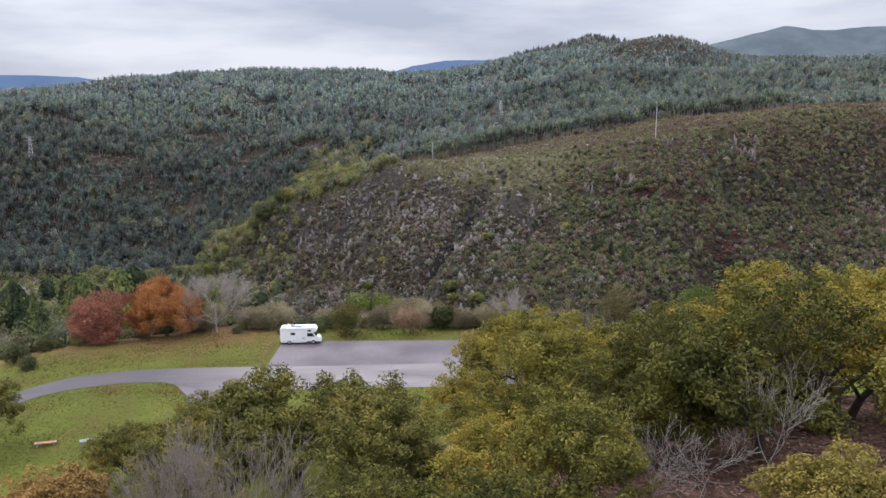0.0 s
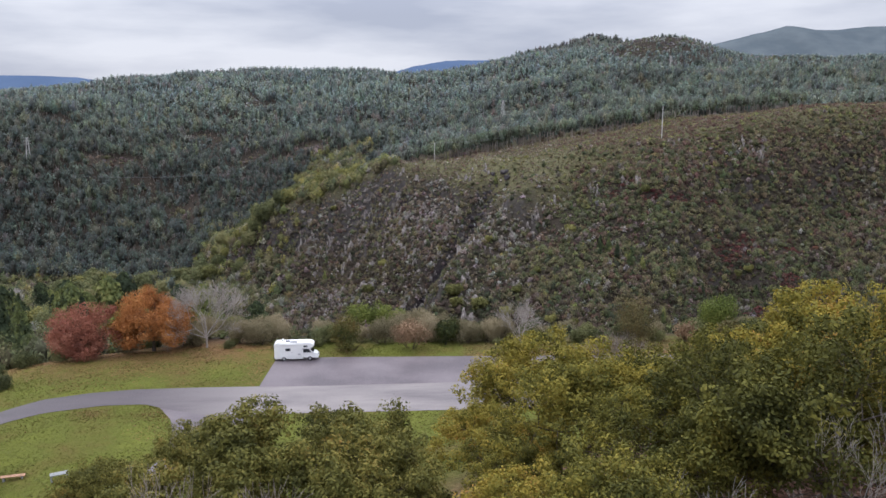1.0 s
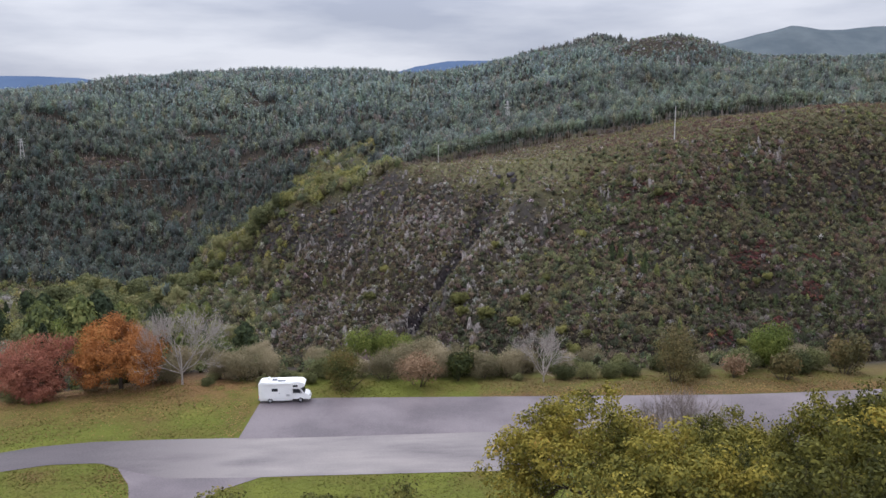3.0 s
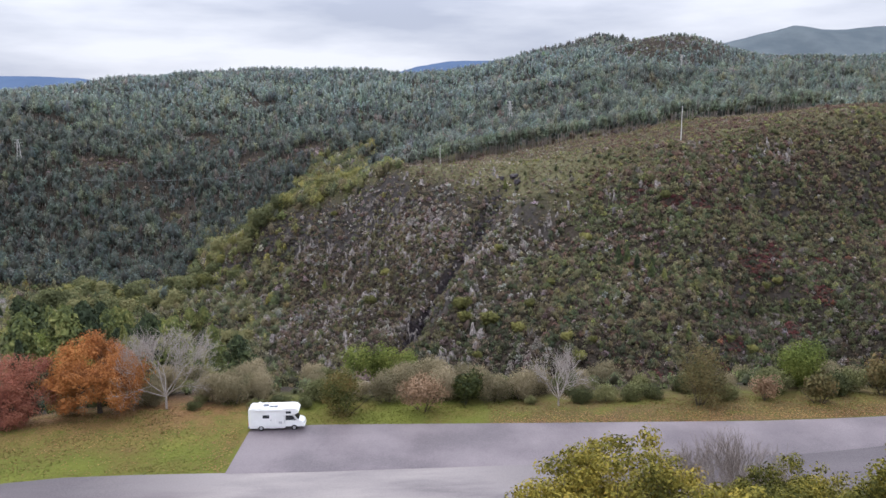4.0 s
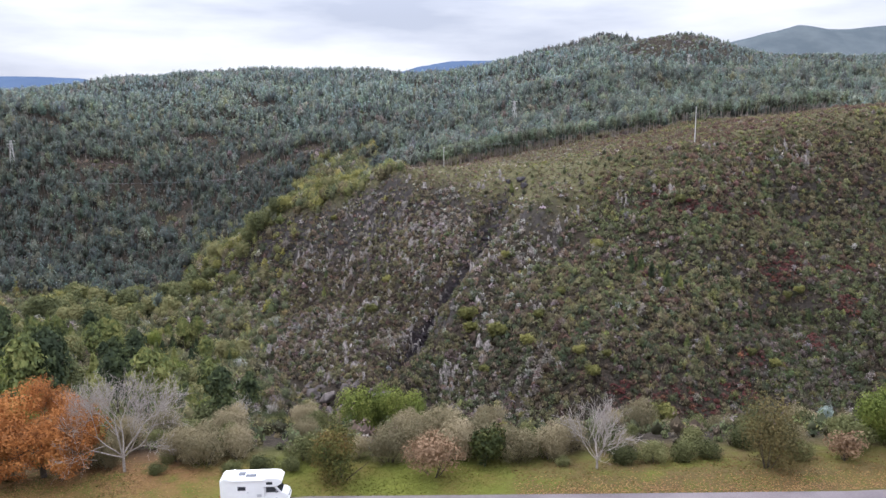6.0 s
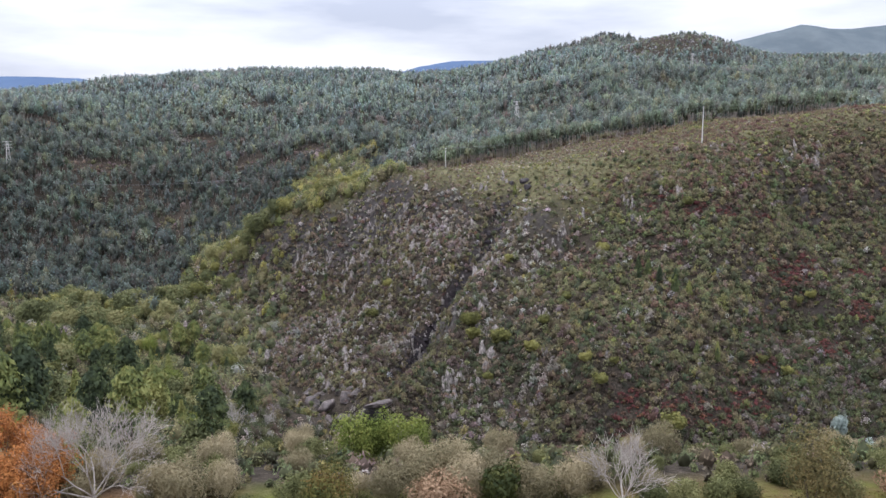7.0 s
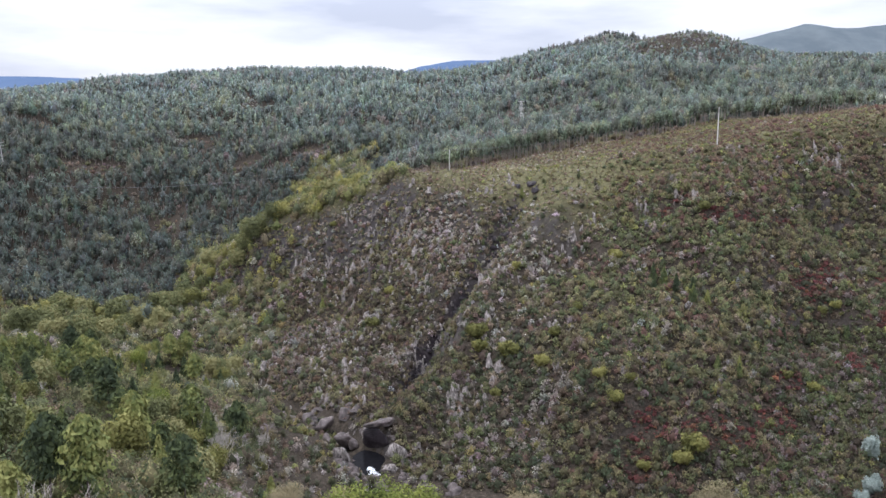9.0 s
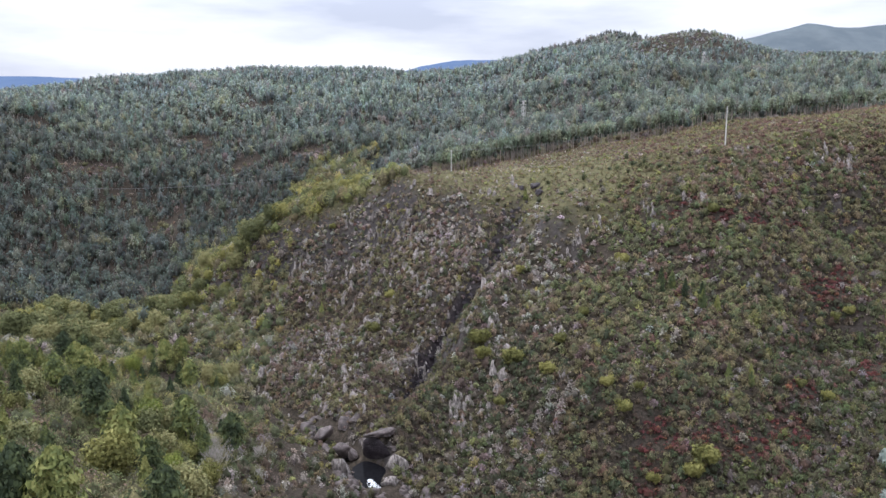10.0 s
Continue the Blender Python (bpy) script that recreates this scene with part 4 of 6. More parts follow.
for i, (ox, oy, tn, sz) in enumerate(spots):
    if i < 3:
        place(oaks[i], ox, oy, tn, sz)
    else:
        again(oaks[(0, 1, 2, 0, 1, 1, 0, 2, 2)[i % 9]], ox, oy, tn, sz)
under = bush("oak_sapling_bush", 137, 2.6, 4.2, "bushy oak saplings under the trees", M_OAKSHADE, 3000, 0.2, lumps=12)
for i, (ox, oy, sz) in enumerate(((41, 76, 1.1), (47, 83, 1.2), (36, 80, 1.0), (54, 80, 1.2), (43, 88, 1.1), (51, 70, 1.0), (31, 86, 0.9), (58, 74, 1.2), (38, 66, 0.8), (47, 62, 0.9))):
    place(under, ox, oy, 0, sz) if i == 0 else again(under, ox, oy, i * 67 % 360, sz)
DARK_LABEL = "dense dark-green oak on the lawn's edge"
dark = [broadleaf("dark_oak_tree", sd, 10.0, DARK_LABEL, M_OAKDARK, per=76, leaf=0.2, wide=0.62, spread=0.75) for sd in (31, 42)]
for i, (ox, oy, tn, sz) in enumerate([(-8, 79, 0, 1.3), (-3, 72, 90, 1.15), (-15, 74, 30, 1.1), (-6, 88, 120, 0.9), (-20, 70, 260, 0.9), (-3, 60, 45, 0.85), (-50, 101, 10, 0.95), (-22, 95, 80, 0.75), (-17, 91, 170, 0.85), (-26, 86, 220, 0.75)]):
    if i < 2:
        place(dark[i], ox, oy, tn, sz)
    else:
        again(dark[i % 2], ox, oy, tn, sz)
place(broadleaf("brown_oak_tree", 38, 11.5, "oak with rust-brown leaves on the lower lawn", M_RUST, per=60, leaf=0.26, spread=0.9), -30, 70, 0, 0.85)
place(broadleaf("yellow_oak_tree", 39, 10.0, "oak with yellow-brown leaves low on the slope", M_GOLDOAK, per=60, leaf=0.24, spread=0.9), 28, 44, 0, 0.7)
place(bush("upright_dark_tree", 36, 2.3, 9.0, "narrow dark-green tree on the lawn below the wood", M_OAKDARK, 3600, 0.24, lumps=14, category="tree"), 1.2, 94, 0, 1.0)
BARE_LABEL = "leafless grey tree among the oaks"
bare1 = place(bare_tree("bare_grey_tree", 101, 12.5, BARE_LABEL, M_TWIG, 5, 0.5, 0.12, 0.2, least=0.011), -12.5, 57, 0, 1.33)
again(bare1, 14.5, 103.5, 90, 0.62)
again(bare1, 26.5, 99, 200, 1.12)
again(bare1, 31, 106, 40, 0.8)
again(bare1, 35, 108, 150, 0.7)
bare2 = place(bare_tree("bare_pale_tree", 112, 10.0, "leafless sapling with white bark below the oaks", M_SAPLING, 4, 0.6, 0.3, 0.14, thick=0.009, least=0.011, forks=3), 27.5, 53, 0, 1.1)
bare3 = place(bare_tree("bare_pale_tree", 115, 9.0, "leafless many-stemmed sapling with white bark below the oaks", M_SAPLING, 4, 0.62, 0.15, 0.16, thick=0.007, least=0.011, forks=3), 17.5, 52, 130, 0.95)
again(bare3, 21, 50, 30, 0.9)

# trees and shrubs round the car park
place(broadleaf("orange_tree", 51, 11.6, "rounded tree in orange autumn leaf", M_ORANGE, per=150, leaf=0.19, spread=1.2, wide=0.85), -39, 151.5)
place(broadleaf("red_tree", 62, 10.8, "rounded tree in brick-red autumn leaf", M_RED, per=120, leaf=0.17, spread=1.1, wide=0.85), -48.8, 151)
place(bare_tree("bare_white_tree", 73, 12.6, "leafless tree with pale branches and a few yellow leaves", M_ASHEN, 5, 0.75, 0.2, 0.16, least=0.013), -30, 151.3)
place(bare_tree("bare_white_tree", 84, 9.0, "leafless pale tree beside the car park", M_ASHEN, 4, 0.75, 0.14, 0.16, least=0.016), 24.3, 147.5)
place(bush("dark_green_bush", 91, 4.0, 6.3, "dense dark-green bush beside the motorhome", M_DARKGREEN, 6000, 0.2, lumps=14), -5.3, 147)
place(bush("brown_bush", 92, 4.3, 5.6, "bush with faded pinkish-brown leaves", M_PINK, 3200, 0.22), 5.5, 147)
place(bush("small_dark_bush", 93, 2.4, 4.8, "small upright dark-green bush", M_DARKGREEN, 1500, 0.36), 11.6, 149.5)
place(bush("olive_tree", 94, 4.6, 8.6, "conical tree with olive-brown leaves", M_OLIVE, 6000, 0.21, lumps=16), 43.8, 146)
place(bush("orange_bush", 96, 2.6, 4.0, "small tree with thin orange-brown leaves", M_PINK, 900, 0.3), 54, 147.5)
place(bush("small_olive_tree", 97, 2.6, 4.6, "small tree with olive-brown leaves at the kerb", M_OLIVE, 1200, 0.34), 61, 145.5)
place(bush("small_olive_tree", 98, 3.2, 7.0, "tree with olive-brown leaves at the lay-by's end", M_OLIVE, 1800, 0.36), 72, 148)
BRIGHT_L = "young pine with bright yellow-green needles"
bright = place(bush("bright_green_pine", 95, 3.2, 9.0, BRIGHT_L, M_BRIGHT, 5500, 0.27, lumps=11, category="tree", up=1.5), -4, 170.5, 0, 0.85)
again(bright, 0.2, 172, 140, 0.85)
again(bright, 4.2, 174, 250, 0.75)
again(bright, 60.5, 153, 40, 0.8)
again(bright, 63.8, 154, 200, 0.85)
BROOM = "soft upright bush of pale broom stems"
broom = [bush("broom_bush", sd, 2.6, 4.6, BROOM, M_BROOM, 9000, 0.11, aspect=2.4, up=1.5, lumps=18) for sd in (121, 122)]
for i, (ox, oy, tn, sz) in enumerate([(0.5, 151.5, 0, 1.0), (8.2, 152, 40, 1.1), (15.5, 151, 90, 1.0), (19.5, 151.5, 10, 1.0), (-21, 152.5, 0, 1.1), (-17.5, 154, 120, 0.9), (-24.5, 154, 200, 1.0), (3.5, 153.5, 70, 1.15), (12, 154, 15, 1.05),
                                 (-32.5, 153, 30, 0.8), (-43.5, 152.5, 60, 0.75), (22.5, 154, 77, 0.9), (29, 152, 10, 0.6), (50, 152, 10, 0.7), (67, 153, 140, 0.8)]):
    if i < 2:
        place(broom[i], ox, oy, tn, sz)
    else:
        again(broom[i % 2], ox, oy, tn, sz)
GREEN = "low green shrub at the edge of the car park"
low = [bush("green_shrub", sd, 2.0, 2.6, GREEN, M_GREENSHRUB, 3000, 0.16, lumps=12) for sd in (131, 132)]
spots = [(-14, 150, 0, .9), (-11, 149.5, 9, .7), (-17.5, 149.5, 20, .7), (-9.5, 152.5, 0, 1.3), (28, 149.5, 5, 1.0), (31.5, 149, 80, 1.0), (35, 150, 30, 1.1), (38.5, 150, 200, .9), (49, 149, 14, 1.0), (57, 151, 50, 1.4), (64.5, 150, 60, 1.5), (68, 151, 10, 1.4),
         (-55, 153, 20, 1.2), (-53, 147, 70, .8), (-59, 148, 15, 1.2), (-62, 141, 45, 1.3), (-58, 135, 100, 1.0), (-66, 133, 10, 1.4), (-60, 126, 10, 1.1), (20.5, 148.7, 10, .5), (-26, 150.5, 10, .6)]
for i, (ox, oy, tn, sz) in enumerate(spots):
    if i < 2:
        place(low[i], ox, oy, tn, sz)
    else:
        again(low[i % 2], ox, oy, tn, sz)

# a tangle of bushes where the shelf drops away
br = np.random.default_rng(88)
kinds = [broom[0], low[0], low[1], low[0]]
for k in range(110):
    ox, oy = float(br.uniform(-58, 80)), float(152.5 + br.uniform(0, 1) ** 1.3 * 42)
    again(kinds[int(br.integers(0, 4))], ox, oy, float(br.uniform(0, 360)), float(br.uniform(0.6, 1.3)))
# trees of the gorge side
PINE_L = "bushy green pine on the gorge side"
GUM_L = "slender gum tree with a bare pale trunk"
pines = [pine("pine_tree", sd, 13, 3.6, PINE_L, M_PINE, 2000, 0.62, 0.1, 0.78) for sd in (141, 142, 143)]
gums = [pine("gum_tree", sd, 15, 3.9, GUM_L, M_PINE, 1700, 0.6, 0.4, 0.25) for sd in (151, 152)]
LEAFY_L = "rounded tree with yellow-green leaves on the gorge side"
leafy_trees = [bush("leafy_tree", sd, 4.2, 9.0, LEAFY_L, mt, 2500, 0.5, lumps=14, category="tree") for sd, mt in ((155, M_GORSE), (156, M_BELT))]
greys = bare_tree("bare_slope_tree", 161, 8.0, "bare silvery tree on the gorge side", M_PALE, 4, 0.6, 0.12, 0.16)
tr = np.random.default_rng(77)
n_p = n_g = n_l = 0
count = 0
while count < 260:
    ty = float(np.sqrt(tr.uniform(168 ** 2, 520 ** 2)))
    tx = float(tr.uniform(-0.60, -0.08) * ty)
    if tx > -24 and ty < 330 or tx > -75 and ty > 390 or ty > line_y(11, np.array([tx]))[0] - 12:
        continue
    if tx > -40 and ty > 260 and tr.uniform() < 0.75:
        continue
    count += 1
    sz = float(tr.uniform(0.75, 1.3)) * (0.75 if tx > -45 else 1.0)
    tn = float(tr.uniform(0, 360))
    pick = tr.uniform()
    if n_p < 3:
        place(pines[n_p], tx, ty, tn, sz)
        n_p += 1
    elif n_g < 2:
        place(gums[n_g], tx, ty, tn, sz)
        n_g += 1
    elif n_l < 2:
        place(leafy_trees[n_l], tx, ty, tn, sz)
        n_l += 1
    elif pick < 0.45:
        again(pines[count % 3], tx, ty, tn, sz)
    elif pick < 0.62:
        again(gums[count % 2], tx, ty, tn, sz * 1.1)
    elif pick < 0.95:
        again(leafy_trees[count % 5 > 1], tx, ty, tn, sz * 1.1)
    else:
        again(bright, tx, ty, tn, sz * 1.1)
BELT_L = "spreading deciduous tree with fading green leaves in the side valley"
belt = [bush("valley_tree", sd, 7.2, 12.5, BELT_L, M_BELT, 2000, 0.95, lumps=16, category="tree") for sd in (157, 158)]
gilt = [bush("golden_valley_tree", sd, 6.0, 10.5, "rounded deciduous tree with yellow-green leaves in the side valley", M_GORSE, 1800, 0.9, lumps=15, category="tree") for sd in (159, 160)]
for k in range(190):
    tx = float(tr.uniform(-235, -8))
    ty = float(np.interp(tx, [-235, -175, -130, -88, -48, -8], [600, 545, 632, 650, 646, 640]) + tr.uniform(0, 1) * np.interp(tx, [-235, -175, -130, -60, -8], [70, 100, 90, 130, 160]))
    tn, sz = float(tr.uniform(0, 360)), float(tr.uniform(0.6, 1.25))
    kin = gilt if tr.uniform() < (0.5 if tx > -140 else 0.15) else belt
    if k in (0, 1):
        place(belt[k], tx, ty, tn, sz)
    elif k in (2, 3):
        place(gilt[k - 2], tx, ty, tn, sz)
    else:
        again(kin[k % 2], tx, ty, tn, sz)
place(greys, -44, 372, 0, 0.9)
for ox, oy, sz in ((-62, 364, 1.3), (-55, 345, 1.4), (-58, 354, 1.2), (-51, 336, 1.3), (-65, 372, 1.1), (-60, 396, 0.8), (-73, 393, 0.9), (-100, 535, 0.9)):
    again(greys, ox, oy, ox * 37 % 360, sz)
SILVER = "young gum tree with silvery blue leaves"
silver = place(bush("silver_gum_tree", 171, 4.0, 8.5, SILVER, M_BLUEGUM, 2200, 0.7), 176, 362)
for ox, oy, sz in ((166, 344, 0.9), (173, 338, 1.0), (160, 340, 0.7), (182, 350, 0.8)):
    again(silver, ox, oy, oy * 13 % 360, sz)

# yellow-green gorse standing out on the hillside
GORSE_L = "yellow-green gorse bush standing out of the heath"
gorse = bush("gorse_bush", 175, 2.4, 3.4, GORSE_L, M_GORSE, 1500, 0.4)
for i, (ox, oy, sz) in enumerate(((40, 442, 2.2), (41, 434, 1.6), (52, 423, 2.1), (71, 423, 1.4), (108, 466, 1.6), (154, 477, 1.5), (82, 390, 1.4), (85, 379, 1.5), (2, 548, 1.6), (-7, 520, 1.7), (63, 408, 1.5), (109, 360, 2.2), (104, 358, 1.6), (167, 388, 1.2),
                                  (158, 391, 1.1), (91, 360, 1.2), (84, 439, 1.2), (65, 486, 1.2), (198, 431, 1.3), (193, 431, 1.2), (92, 384, 1.0), (44, 404, 1.2), (223, 526, 0.9), (-33, 623, 1.2))):
    if i:
        again(gorse, ox, oy, ox * 31 % 360, sz)
    else:
        place(gorse, ox, oy, 0, sz)

# young pines on the hillside
for ox, oy, sz in ((122, 451, 0.7), (126, 448, 0.75), (126, 432, 0.65), (131, 425, 0.7), (139, 429, 0.65), (135, 436, 0.6), (119, 440, 0.55), (139, 394, 0.55), (137, 389, 0.5), (129, 391, 0.5), (166, 413, 0.5), (198, 420, 0.6), (78, 551, 0.5), (-37, 593, 0.5), (-37, 570, 0.55)):
    again(pines[int(ox) % 3], ox, oy, ox * 53 % 360, sz)

# ---- car park and road ----
ma, nt, b = shader("damp_asphalt", 0.55, 0.3)
big = noise_fac(nt, 0.09, 5.0)
fine = noise_fac(nt, 6.0, 6.0)
col = ramp(nt, big, [(0.38, (0.078, 0.059, 0.068)), (0.49, (0.116, 0.090, 0.100)), (0.62, (0.165, 0.134, 0.142))])
nt.links.new(blend(nt, 0.3, col, ramp(nt, fine, [(0.3, (0.08, 0.075, 0.08)), (0.7, (0.24, 0.225, 0.225))])), b.inputs["Base Color"])
bump(nt, b, fine, 0.25, 0.02)
M_ASPHALT = ma
ma, nt, b = shader("bleached_asphalt", 0.6, 0.25)
geo = nt.nodes.new("ShaderNodeNewGeometry")
mp = nt.nodes.new("ShaderNodeMapping")
mp.inputs["Scale"].default_value = (0.25, 1.0, 1.0)
nt.links.new(geo.outputs["Position"], mp.inputs["Vector"])
big = noise_fac(nt, 0.22, 6.0, mp.outputs["Vector"])
fine = noise_fac(nt, 6.0, 6.0)
dry = ramp(nt, big, [(0.32, (0.115, 0.098, 0.101)), (0.45, (0.19, 0.166, 0.162)), (0.6, (0.255, 0.226, 0.212))])
damp = ramp(nt, big, [(0.35, (0.048, 0.038, 0.044)), (0.65, (0.085, 0.068, 0.075))])
sx = nt.nodes.new("ShaderNodeSeparateXYZ")
nt.links.new(geo.outputs["Position"], sx.inputs[0])
off = calc(nt, "ABSOLUTE", calc(nt, "ADD", sx.outputs["X"], 4.0), 0.0)
off = calc(nt, "ADD", off, calc(nt, "MULTIPLY", calc(nt, "SUBTRACT", big, 0.5), 40.0))
near = nt.nodes.new("ShaderNodeMapRange")
near.inputs["From Min"].default_value = 30
near.inputs["From Max"].default_value = 14
nt.links.new(off, near.inputs["Value"])
col = blend(nt, near.outputs[0], damp, dry)
nt.links.new(blend(nt, 0.2, col, ramp(nt, fine, [(0.3, (0.08, 0.075, 0.08)), (0.7, (0.26, 0.245, 0.24))])), b.inputs["Base Color"])
bump(nt, b, fine, 0.25, 0.02)
M_LANE = ma


def sheet(name, left, right, mat, lift, label, steps=60):
    """A strip of paving between two edge lines, laid on the land."""
    t = np.linspace(0, 1, steps)

    def edge(pts):
        p = np.array(pts, float)
        s = np.concatenate([[0], np.cumsum(np.hypot(*np.diff(p, axis=0).T))])
        return np.stack([np.interp(t * s[-1], s, p[:, 0]), np.interp(t * s[-1], s, p[:, 1])], -1)
    a, c = edge(left), edge(right)
    k = np.linspace(0, 1, 12)[:, None, None]
    g = a[None] * (1 - k) + c[None] * k
    z = ground_z(g[..., 0], g[..., 1]) + lift
    v = np.concatenate([g, z[..., None]], -1).reshape(-1, 3)
    i = np.arange(12 * steps).reshape(12, steps)
    q = np.stack([i[:-1, :-1], i[:-1, 1:], i[1:, 1:], i[1:, :-1]], -1).reshape(-1, 4)
    return tagged(new(name, mesh_of(name, v, q, None, mat)), label, "road", kind="structure")


sheet("pavement", [(-18, 128.8), (-8, 128.5), (20, 128.5), (51, 129), (66, 131)], [(-17, 142.4), (-8, 142.6), (20, 141.0), (50, 139.4), (73, 139.5)], M_ASPHALT, 0.06, "damp grey asphalt car park")
sheet("road", [(-62, 103), (-55, 112), (-50, 118.5), (-46, 121.3), (-39, 123.3), (-33, 123.2), (-29, 120.6), (-24, 118.2), (-16, 117.7), (-8, 117.6), (12, 117.2), (70, 118)], [(-67, 106), (-59, 115.5), (-53, 123), (-48, 126.8), (-42, 128.8), (-36, 129.6), (-28, 129.5), (-18, 129), (0, 128.7), (20, 128.6), (40, 129.2), (70, 131.3)], M_LANE, 0.05, "damp grey asphalt lane with a bleached patch", 120)
sheet("road_branch", [(-30.5, 121.5), (-28, 117), (-26.5, 112), (-26, 105), (-28, 95)], [(-13, 118.2), (-18, 114.5), (-19.5, 110), (-20, 104), (-21.5, 95)], M_ASPHALT, 0.04, "asphalt branch of the lane leaving towards the wood", 40)


# ---- motorhome ----
M_GEL = plain_mat("white_gelcoat", (0.80, 0.80, 0.79), 0.28, 0.5, 0.04, 1.5)
M_GREYPL = plain_mat("grey_plastic", (0.18, 0.18, 0.19), 0.5, 0.4)
M_RUBBER = plain_mat("tyre_rubber", (0.025, 0.025, 0.025), 0.85, 0.2)
M_RIM = plain_mat("steel_rim", (0.55, 0.56, 0.57), 0.35, 0.5, 0.1, 4.0, 0.7)
M_GLASS = plain_mat("tinted_window", (0.02, 0.024, 0.028), 0.06, 0.6, 0.2)
M_REDLAMP = plain_mat("red_lamp", (0.45, 0.02, 0.02), 0.2, 0.5)
M_LAMP = plain_mat("clear_lamp", (0.6, 0.62, 0.65), 0.1, 0.6)
M_PANEL = plain_mat("solar_panel", (0.10, 0.11, 0.13), 0.15, 0.6)


def prism(name, outline, y0, y1, mat, parent, label="", bevel=0.05, tuck=0.0):
    """A side outline (x, z) run from y0 to y1 with rounded edges; tuck narrows its top."""
    bm = bmesh.new()
    zs = [p[1] for p in outline]
    lo, hi = min(zs), max(zs)
    rings = []
    for yy, s in ((y0, 1), (y1, -1)):
        rings.append([bm.verts.new((px, yy + s * tuck * (pz - lo) / (hi - lo), pz)) for px, pz in outline])
    bm.faces.new(rings[0])
    bm.faces.new(rings[1][::-1])
    k = len(outline)
    for q in range(k):
        bm.faces.new((rings[0][(q + 1) % k], rings[0][q], rings[1][q], rings[1][(q + 1) % k]))
    bmesh.ops.recalc_face_normals(bm, faces=bm.faces)
    if bevel:
        bmesh.ops.bevel(bm, geom=list(bm.edges), offset=bevel, segments=2, profile=0.6, affect="EDGES", clamp_overlap=True)
    me = bpy.data.meshes.new(name)
    bm.to_mesh(me)
    bm.free()
    me.materials.append(mat)
    return part(name, me, parent, label)


def box(name, x0, x1, y0, y1, z0, z1, mat, parent, label="", bevel=0.02):
    return prism(name, [(x0, z0), (x1, z0), (x1, z1), (x0, z1)], y0, y1, mat, parent, label, bevel)


def disc(name, cx, cy, cz, r, w, mat, parent, label="", hole=0.0):
    """A wheel-like ring or disc round the y axis with rounded shoulders."""
    prof = [(hole, -w / 2), (r * 0.9, -w / 2), (r, -w / 4), (r, w / 4), (r * 0.9, w / 2), (hole, w / 2)]
    k = 24
    bm = bmesh.new()
    rows = []
    for a in range(k):
        t = 2 * math.pi * a / k
        rows.append([bm.verts.new((cx + pr * math.cos(t), cy + py, cz + pr * math.sin(t))) for pr, py in prof])
    for a in range(k):
        p, q = rows[a], rows[(a + 1) % k]
        for e in range(len(prof)):
            f = (e + 1) % len(prof)
            if e == len(prof) - 1 and hole == 0:
                continue
            try:
                bm.faces.new((p[e], p[f], q[f], q[e]))
            except ValueError:
                pass
    bmesh.ops.remove_doubles(bm, verts=bm.verts, dist=1e-5)
    bmesh.ops.recalc_face_normals(bm, faces=bm.faces)
    me = bpy.data.meshes.new(name)
    bm.to_mesh(me)
    bm.free()
    me.materials.append(mat)
    return part(name, me, parent, label)


mh = tagged(new("motorhome"), "white alcove motorhome parked on the asphalt", "motorhome")
body = prism("body", [(-3.5, 0.55), (1.05, 0.55), (1.05, 2.02), (2.35, 2.05), (2.85, 2.35), (2.92, 2.62), (2.6, 2.92), (2.1, 3.02), (-3.2, 2.98), (-3.52, 2.75)], -1.13, 1.13, M_GEL, mh, "white moulded living body with alcove", 0.07)
cab = prism("cab", [(1.0, 0.5), (3.3, 0.45), (3.52, 0.6), (3.5, 0.95), (3.2, 1.2), (2.75, 1.32), (2.15, 2.1), (1.0, 2.1)], -0.98, 0.98, M_GEL, mh, "white van cab", 0.05, 0.12)
prism("skirt", [(-3.4, 0.32), (1.1, 0.32), (1.1, 0.58), (-3.4, 0.58)], -1.08, 1.08, M_GEL, mh, "white lower skirt", 0.03)
prism("windscreen", [(2.78, 1.34), (2.83, 1.36), (2.25, 2.07), (2.19, 2.05)], -0.8, 0.8, M_GLASS, mh, "dark raked windscreen", 0.01)
